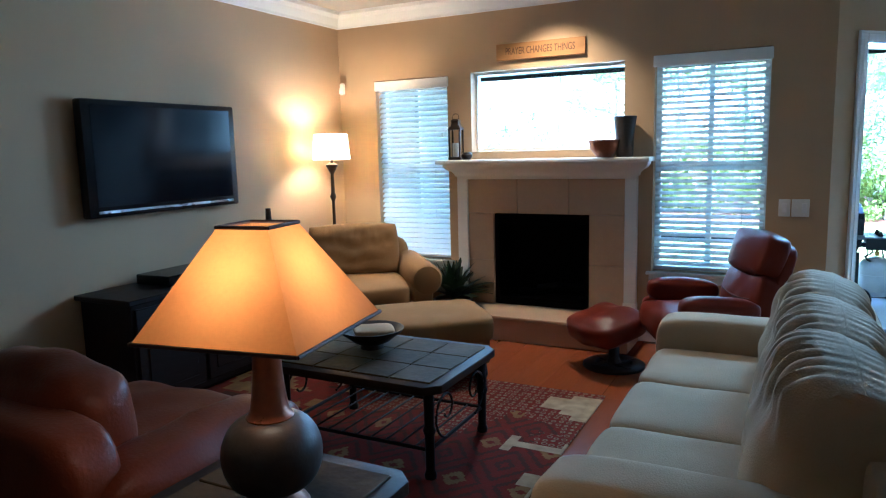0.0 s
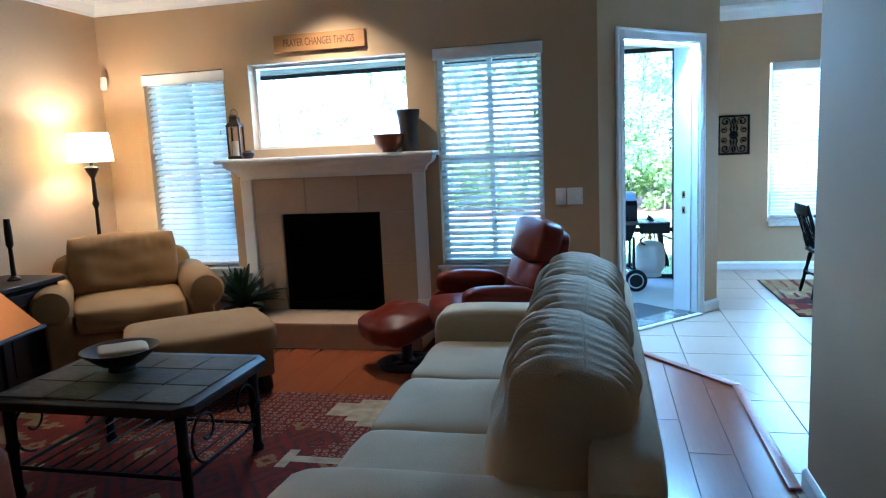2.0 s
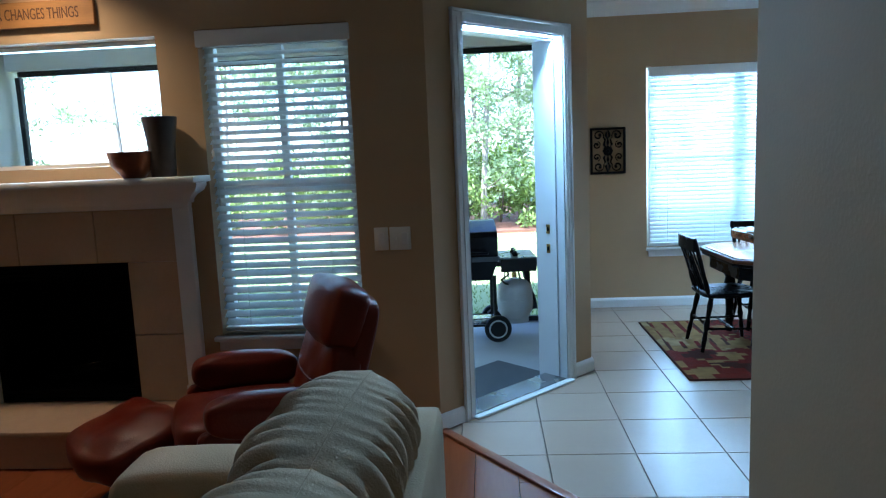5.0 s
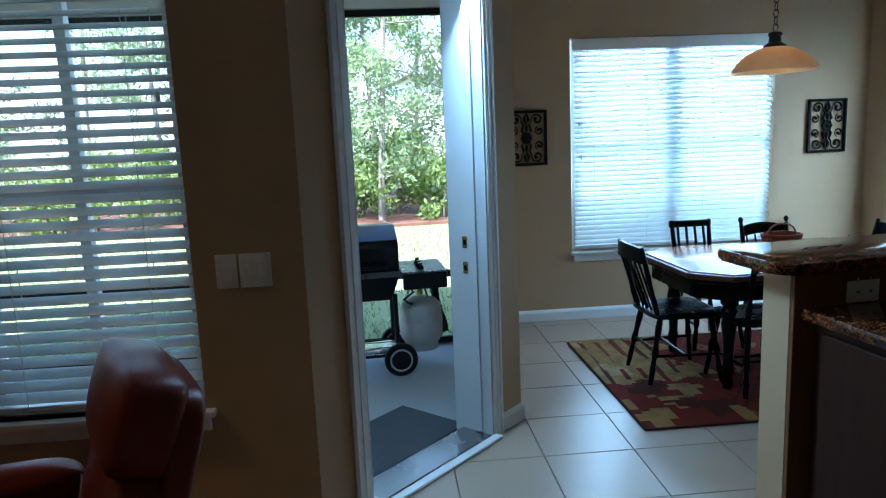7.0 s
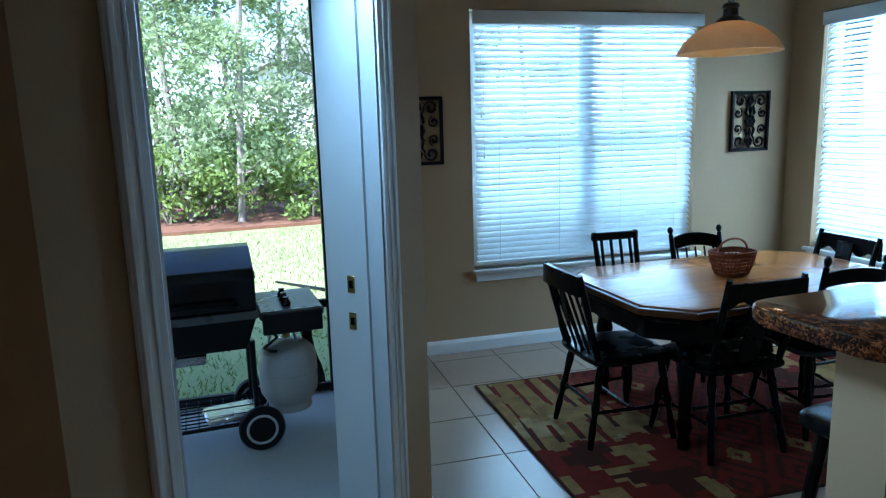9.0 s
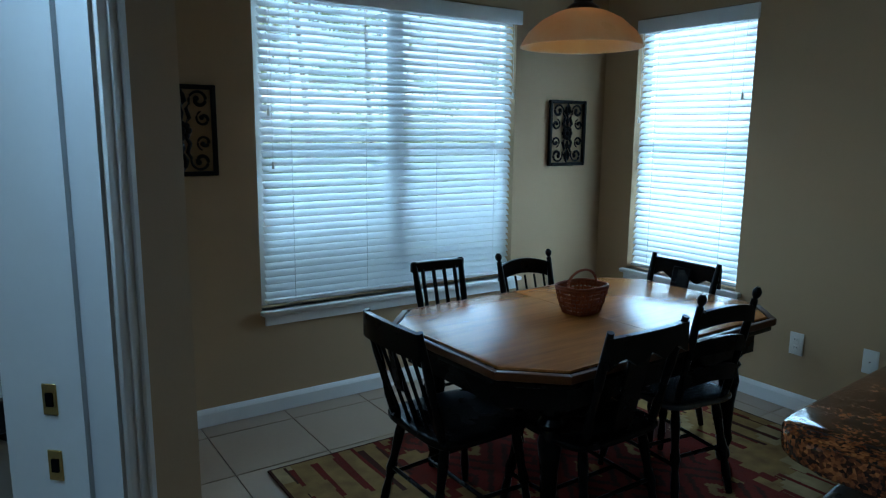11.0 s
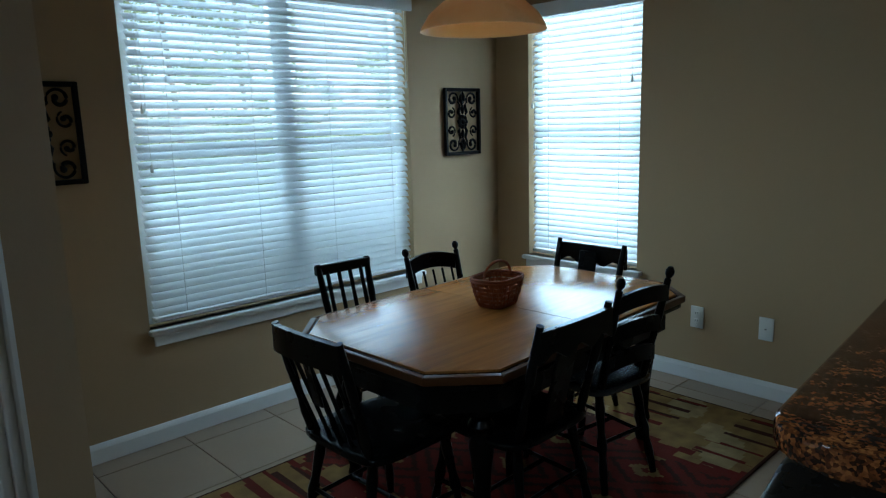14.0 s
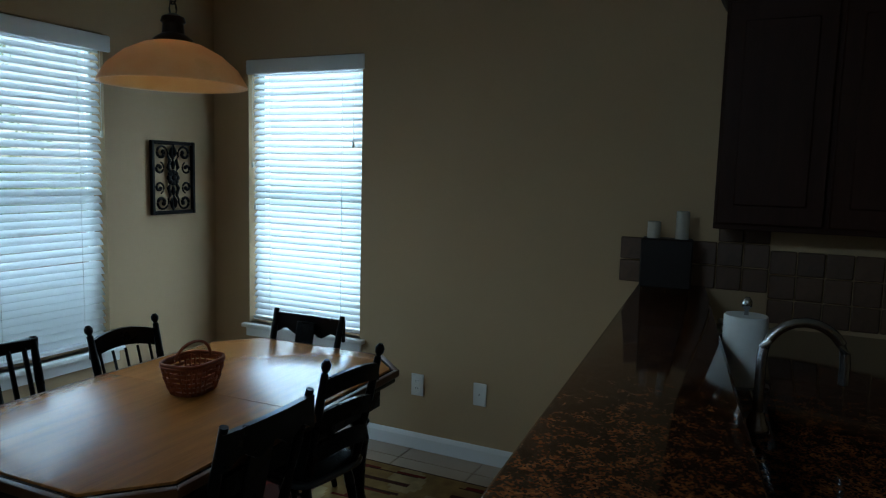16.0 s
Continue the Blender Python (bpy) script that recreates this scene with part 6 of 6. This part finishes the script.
part("hanger", tube(bmesh.new(), [(0.0, -0.085, 0.43), (0.0, -0.10, 0.47), (0.0, -0.06, 0.50)], 0.006, 6), BLACK, tank)
cover = thing("grill_brush_cloth", (1.34, 8.95, PZ), 0, "grey cloth hanging from the grill shelf", "cloth")
bm = bmesh.new()
rows = []
for i in range(9):
    f = i / 8
    rows.append([bm.verts.new((-0.02 + 0.05 * f + (0.03 + 0.05 * f) * (j / 8 - 0.5) + 0.01 * math.sin(j * 1.7 + i), -0.10 + 0.02 * math.sin(j * 2.1), 0.62 - 0.42 * f)) for j in range(9)])
for i in range(8):
    for j in range(8):
        bm.faces.new((rows[i][j], rows[i][j + 1], rows[i + 1][j + 1], rows[i + 1][j]))
bmesh.ops.solidify(bm, geom=bm.faces[:], thickness=0.006)
part("cloth", bm, MAT, cover)
mat_ = solo("door_mat", box(bmesh.new(), 0, 0, 0.008, 0.70, 0.44, 0.014, bevel=0.004), MAT, "dark grey door mat on the porch", "mat")
mat_.matrix_basis = pose(1.0, 7.70, PZ, 0, 0, 46.4)

# ---- garden ----
bm = bmesh.new()
bmesh.ops.create_grid(bm, x_segments=60, y_segments=60, size=120)
for v in bm.verts:
    v.co.z = -0.16
    if v.co.y > 16:
        v.co.z += 0.02 * min(6, v.co.y - 16) * 0.5
g = structure("ground", bm, GRASS, "mown green lawn behind the house", "lawn")
bm = prism(bmesh.new(), [(-30, 17.3), (-12, 16.6), (-4, 16.9), (0, 16.5), (3, 16.8), (8, 16.3), (14, 16.8), (30, 17.2), (40, 45), (-40, 45)], -0.4, -0.10)
structure("ground_mulch_bed", bm, MULCH, "reddish pine-straw bed under the trees", "mulch bed")

verts, faces = [], []
rnd = random.Random(4)
for k in range(26000):
    x, y = rnd.uniform(-5.5, 6), 9.6 + 7.0 * rnd.random() ** 1.3
    a, h, w_ = rnd.uniform(0, 3.14), rnd.uniform(0.02, 0.05), 0.007
    dx, dy = math.cos(a) * w_, math.sin(a) * w_
    lx, ly = rnd.uniform(-0.03, 0.03), rnd.uniform(-0.03, 0.03)
    n = len(verts)
    verts += [(x - dx, y - dy, -0.165), (x + dx, y + dy, -0.165), (x + lx, y + ly, -0.16 + h)]
    faces.append((n, n + 1, n + 2))
me = bpy.data.meshes.new("grass_blades")
me.from_pydata(verts, [], faces)
me.materials.append(BLADE)
tagged(new("grass_blades", me), "short green grass blades on the lawn", "grass", "", "stuff")


def leaf_cloud(clumps, per, size, mat, name, seed):
    """Many small folded leaves scattered round clump centres."""
    r = random.Random(seed)
    vs, fs = [], []
    for (cx, cy, cz, cr) in clumps:
        for k in range(per):
            d = Vector((r.gauss(0, 1), r.gauss(0, 1), r.gauss(0, 0.8)))
            d = d.normalized() * cr * (r.random() ** 0.5)
            p = Vector((cx, cy, cz)) + d
            u = Vector((r.gauss(0, 1), r.gauss(0, 1), r.gauss(0, 1))).normalized()
            v = u.cross(Vector((r.gauss(0, 1), r.gauss(0, 1), r.gauss(0, 1)))).normalized()
            s = size * r.uniform(0.6, 1.3)
            n = len(vs)
            vs += [tuple(p - u * s), tuple(p + v * s * 0.42), tuple(p + u * s), tuple(p - v * s * 0.42)]
            fs.append((n, n + 1, n + 2, n + 3))
    m = bpy.data.meshes.new(name)
    m.from_pydata(vs, [], fs)
    m.materials.append(mat)
    return m


def tree(at, h, lean, spread, seed, label, per=70, low=0.2):
    r = random.Random(seed)
    tr = thing("tree", (at[0], at[1], -0.14), r.uniform(0, 360), label, "tree", "trees behind the lawn")
    top = Vector((lean, lean * 0.5, h))
    trunk = [Vector((0, 0, -0.1)).lerp(top, f) + Vector((0.12 * math.sin(f * 5 + seed), 0.12 * math.cos(f * 4 + seed), 0)) for f in [k / 10 for k in range(11)]]
    part("trunk", tube(bmesh.new(), trunk, [0.065 * (1 - 0.075 * k) for k in range(11)], 8), BARK, tr)
    clumps = []
    for k in range(24):
        f = r.uniform(low, 0.97)
        b = trunk[int(f * 10)]
        a = r.uniform(0, 6.283)
        ln = spread * (1.1 - 0.6 * f) * r.uniform(0.5, 1.0)
        tip = b + Vector((math.cos(a) * ln, math.sin(a) * ln, ln * r.uniform(0.1, 0.5)))
        part("branch", tube(bmesh.new(), [b, b.lerp(tip, 0.5) + Vector((0, 0, -0.04)), tip], [0.018, 0.012, 0.005], 5), BARK, tr)
        for q in range(4):
            c = b.lerp(tip, 0.45 + 0.2 * q)
            clumps.append((c.x + r.gauss(0, 0.15), c.y + r.gauss(0, 0.15), c.z + r.gauss(0, 0.12), r.uniform(0.25, 0.5)))
    cr = new("crown", leaf_cloud(clumps, per, 0.058, LEAF, "crown", seed))
    cr.parent = tr
    return tr


def shrub(at, w_, h, seed, label, count=20):
    r = random.Random(seed)
    sh_ = thing("shrub", (at[0], at[1], -0.13), 0, label, "shrub", "shrubs behind the lawn")
    clumps = [(r.gauss(0, w_ * 0.30), r.gauss(0, w_ * 0.22), h * r.uniform(0.12, 0.9), r.uniform(0.22, 0.42) * min(1, w_ / 1.1)) for k in range(count)]
    c = new("foliage", leaf_cloud(clumps, 90, 0.06, SHRUB, "foliage", seed))
    c.parent = sh_
    for k in range(4):
        part("stem", tube(bmesh.new(), [(0, 0, -0.05), (r.gauss(0, 0.15), r.gauss(0, 0.15), h * 0.4), (r.gauss(0, 0.35), r.gauss(0, 0.3), h * 0.8)], [0.025, 0.018, 0.008], 5), BARK, sh_)
    return sh_


spots = [(-1.8, 18.6, 8.2, 1.6), (0.1, 17.9, 7.4, 1.5), (1.05, 17.2, 9.0, 1.4), (-0.7, 20.2, 9.5, 2.0), (2.6, 19.4, 8.4, 1.7), (-3.6, 19.0, 8.0, 1.8), (0.7, 21.6, 10.0, 2.2), (-5.4, 20.5, 8.8, 2.0), (4.4, 20.0, 9.0, 2.0), (6.6, 19.0, 8.0, 2.0), (-8, 20, 9.0, 2.2), (9, 20.5, 9.0, 2.2), (2.0, 22.5, 10.5, 2.3), (-2.6, 22.4, 10.5, 2.3), (-11, 19.5, 8.5, 2.2), (12.5, 18.5, 8.8, 2.2)]
for k, (x, y, h, s) in enumerate(spots):
    tree((x, y), h, 0.3 * math.sin(k * 2.1), s, 11 + k, "slender pale-barked tree with sparse green crown", 75, 0.10)
for k, x in enumerate((-9.5, -7.4, -5.6, -4.2, -3.0, -2.0, -1.1, -0.2, 0.6, 1.3, 2.1, 3.0, 4.2, 5.6, 7.2, 9.0)):
    shrub((x, 18.0 + 0.7 * math.sin(k * 1.7)), 1.6, 1.5 + 0.45 * math.sin(k * 2.3), 70 + k, "dense yellow-green shrub in the mulch bed")
shrub((2.0, 10.9), 0.36, 0.6, 99, "small sparse shrub beside the porch screen", 5)
house = thing("neighbour_house", (9.0, 52, -0.1), 8, "pale neighbouring house with grey gabled roof beyond the trees", "house")
part("wall", box(bmesh.new(), 0, 0, 2.6, 13, 8, 5.2), SIDING, house, smooth=False)
bm = bmesh.new()
a = [bm.verts.new(p) for p in ((-7, -4.6, 5.1), (7, -4.6, 5.1), (7, 4.6, 5.1), (-7, 4.6, 5.1), (-4, 0, 8.2), (4, 0, 8.2))]
for f in ((0, 1, 5, 4), (1, 2, 5), (2, 3, 4, 5), (3, 0, 4), (3, 2, 1, 0)):
    bm.faces.new([a[k] for k in f])
part("roof", bm, ROOFING, house, smooth=False)
for x in (-4.2, -1.4, 1.4, 4.2):
    for z in (1.5,):
        wi = part("window", box(bmesh.new(), x, -4.02, z, 1.1, 0.08, 1.4), TRIM, house, smooth=False)
        part("pane", box(bmesh.new(), x, -4.07, z, 0.95, 0.04, 1.25), SCREEN, wi, smooth=False)


# ---- floor pieces ----
def clip(poly, p, n):
    """The part of a convex polygon on the side of p that n points to."""
    res = []
    for k, a in enumerate(poly):
        b = poly[(k + 1) % len(poly)]
        da, db = (a[0] - p[0]) * n[0] + (a[1] - p[1]) * n[1], (b[0] - p[0]) * n[0] + (b[1] - p[1]) * n[1]
        if da >= 0:
            res.append(a)
        if da * db < 0:
            f = da / (da - db)
            res.append((a[0] + (b[0] - a[0]) * f, a[1] + (b[1] - a[1]) * f))
    return res


KNEE = (1.495, 5.878)
dg = Vector((KNEE[0] - A[0], KNEE[1] - A[1])).normalized()
up_n = (-dg.y, dg.x)
FLOOR = bpy.data.objects["floor"]
cache = {}


def piece(name, poly, cx, cy, mat, bev):
    if len(poly) < 3:
        return
    key = (name, tuple((round(x - cx, 3), round(y - cy, 3)) for x, y in poly))
    if key not in cache:
        bm = bmesh.new()
        lo = [bm.verts.new((x - cx, y - cy, -0.03)) for x, y in poly]
        mi = [bm.verts.new((x - cx, y - cy, -bev)) for x, y in poly]
        gx, gy = sum(p[0] for p in poly) / len(poly), sum(p[1] for p in poly) / len(poly)
        hi = []
        for x, y in poly:
            d = Vector((gx - x, gy - y))
            d = d.normalized() * min(bev * 1.3, d.length * 0.3)
            hi.append(bm.verts.new((x - cx + d.x, y - cy + d.y, 0)))
        n = len(poly)
        for k in range(n):
            bm.faces.new((lo[k], lo[(k + 1) % n], mi[(k + 1) % n], mi[k]))
            bm.faces.new((mi[k], mi[(k + 1) % n], hi[(k + 1) % n], hi[k]))
        bm.faces.new(hi)
        cache[key] = mesh_of(name, bm, mat, False)
    ob = new(name, cache[key])
    ob.parent = FLOOR
    ob.location = (cx, cy, random.uniform(-0.0006, 0.0))


PW, PL = 0.19, 1.22
col = 0
x = LW - 0.02
while x < 1.54:
    y = SW - (0.37 * col) % PL
    while y < FW:
        y0, y1 = max(y, SW), min(y + PL, FW)
        if y1 - y0 > 0.02:
            poly = [(x + 0.001, y0 + 0.001), (min(x + PW, 1.54) - 0.001, y0 + 0.001), (min(x + PW, 1.54) - 0.001, y1 - 0.001), (x + 0.001, y1 - 0.001)]
            poly = clip(poly, A, (-up_n[0], -up_n[1]))
            if y1 > 4.72:
                poly = clip(poly, KNEE, (-1, 0))
            piece("plank", poly, x + PW / 2, (y0 + y1) / 2, PLANK, 0.0012)
        y += PL
    x += PW
    col += 1
G, GAP = 0.4085, 0.0022
for i in range(-3, 9):
    for j in range(-11, 7):
        x0, y0 = 1.693 + G * i, 7.309 + G * j
        x1, y1 = x0 + G, y0 + G
        x0, x1, y0, y1 = max(x0, 0.75) + GAP, min(x1, RW + 0.01) - GAP, max(y0, KW) + GAP, min(y1, DW + 0.01) - GAP
        if x1 - x0 < 0.02 or y1 - y0 < 0.02 or (x0 + x1) / 2 > 1.66 and y1 < KW:
            continue
        if y1 < 4.74 and x0 < 1.66:
            x0 = 1.665
            if x1 - x0 < 0.02:
                continue
        poly = [(x0, y0), (x1, y0), (x1, y1), (x0, y1)]
        if y1 > KNEE[1] and x0 < KNEE[0] + 0.3:
            full = poly
            poly = clip(full, A, up_n)
            if x1 > KNEE[0]:
                rest = clip(clip(full, KNEE, (1, 0)), A, (-up_n[0], -up_n[1]))
                piece("floor_tile", rest, x0 + G / 2, y0 + G / 2, TILE, 0.0004)
        elif x0 < KNEE[0]:
            poly = clip(poly, KNEE, (1, 0))
        poly = clip(poly, (A[0], A[1] + 0.0), (AB.y, -AB.x)) if x0 < 1.6 and y0 < 7.75 else poly
        if x1 < 1.70 and y0 > 7.71:
            continue
        piece("floor_tile", poly, x0 + G / 2, y0 + G / 2, TILE, 0.0016)
for a, b in ((A, KNEE), (KNEE, (KNEE[0], 4.70))):
    d = Vector((b[0] - a[0], b[1] - a[1], 0))
    m = Matrix.Translation((a[0], a[1], 0)) @ Matrix.Rotation(math.atan2(d.y, d.x), 4, "Z")
    structure("trim_threshold", box(bmesh.new(), d.length / 2, 0, 0.006, d.length, 0.05, 0.016, m=m, bevel=0.005, seg=2), STRIPWOOD, "red-brown wooden threshold strip between planks and tiles", "threshold", smooth=True)
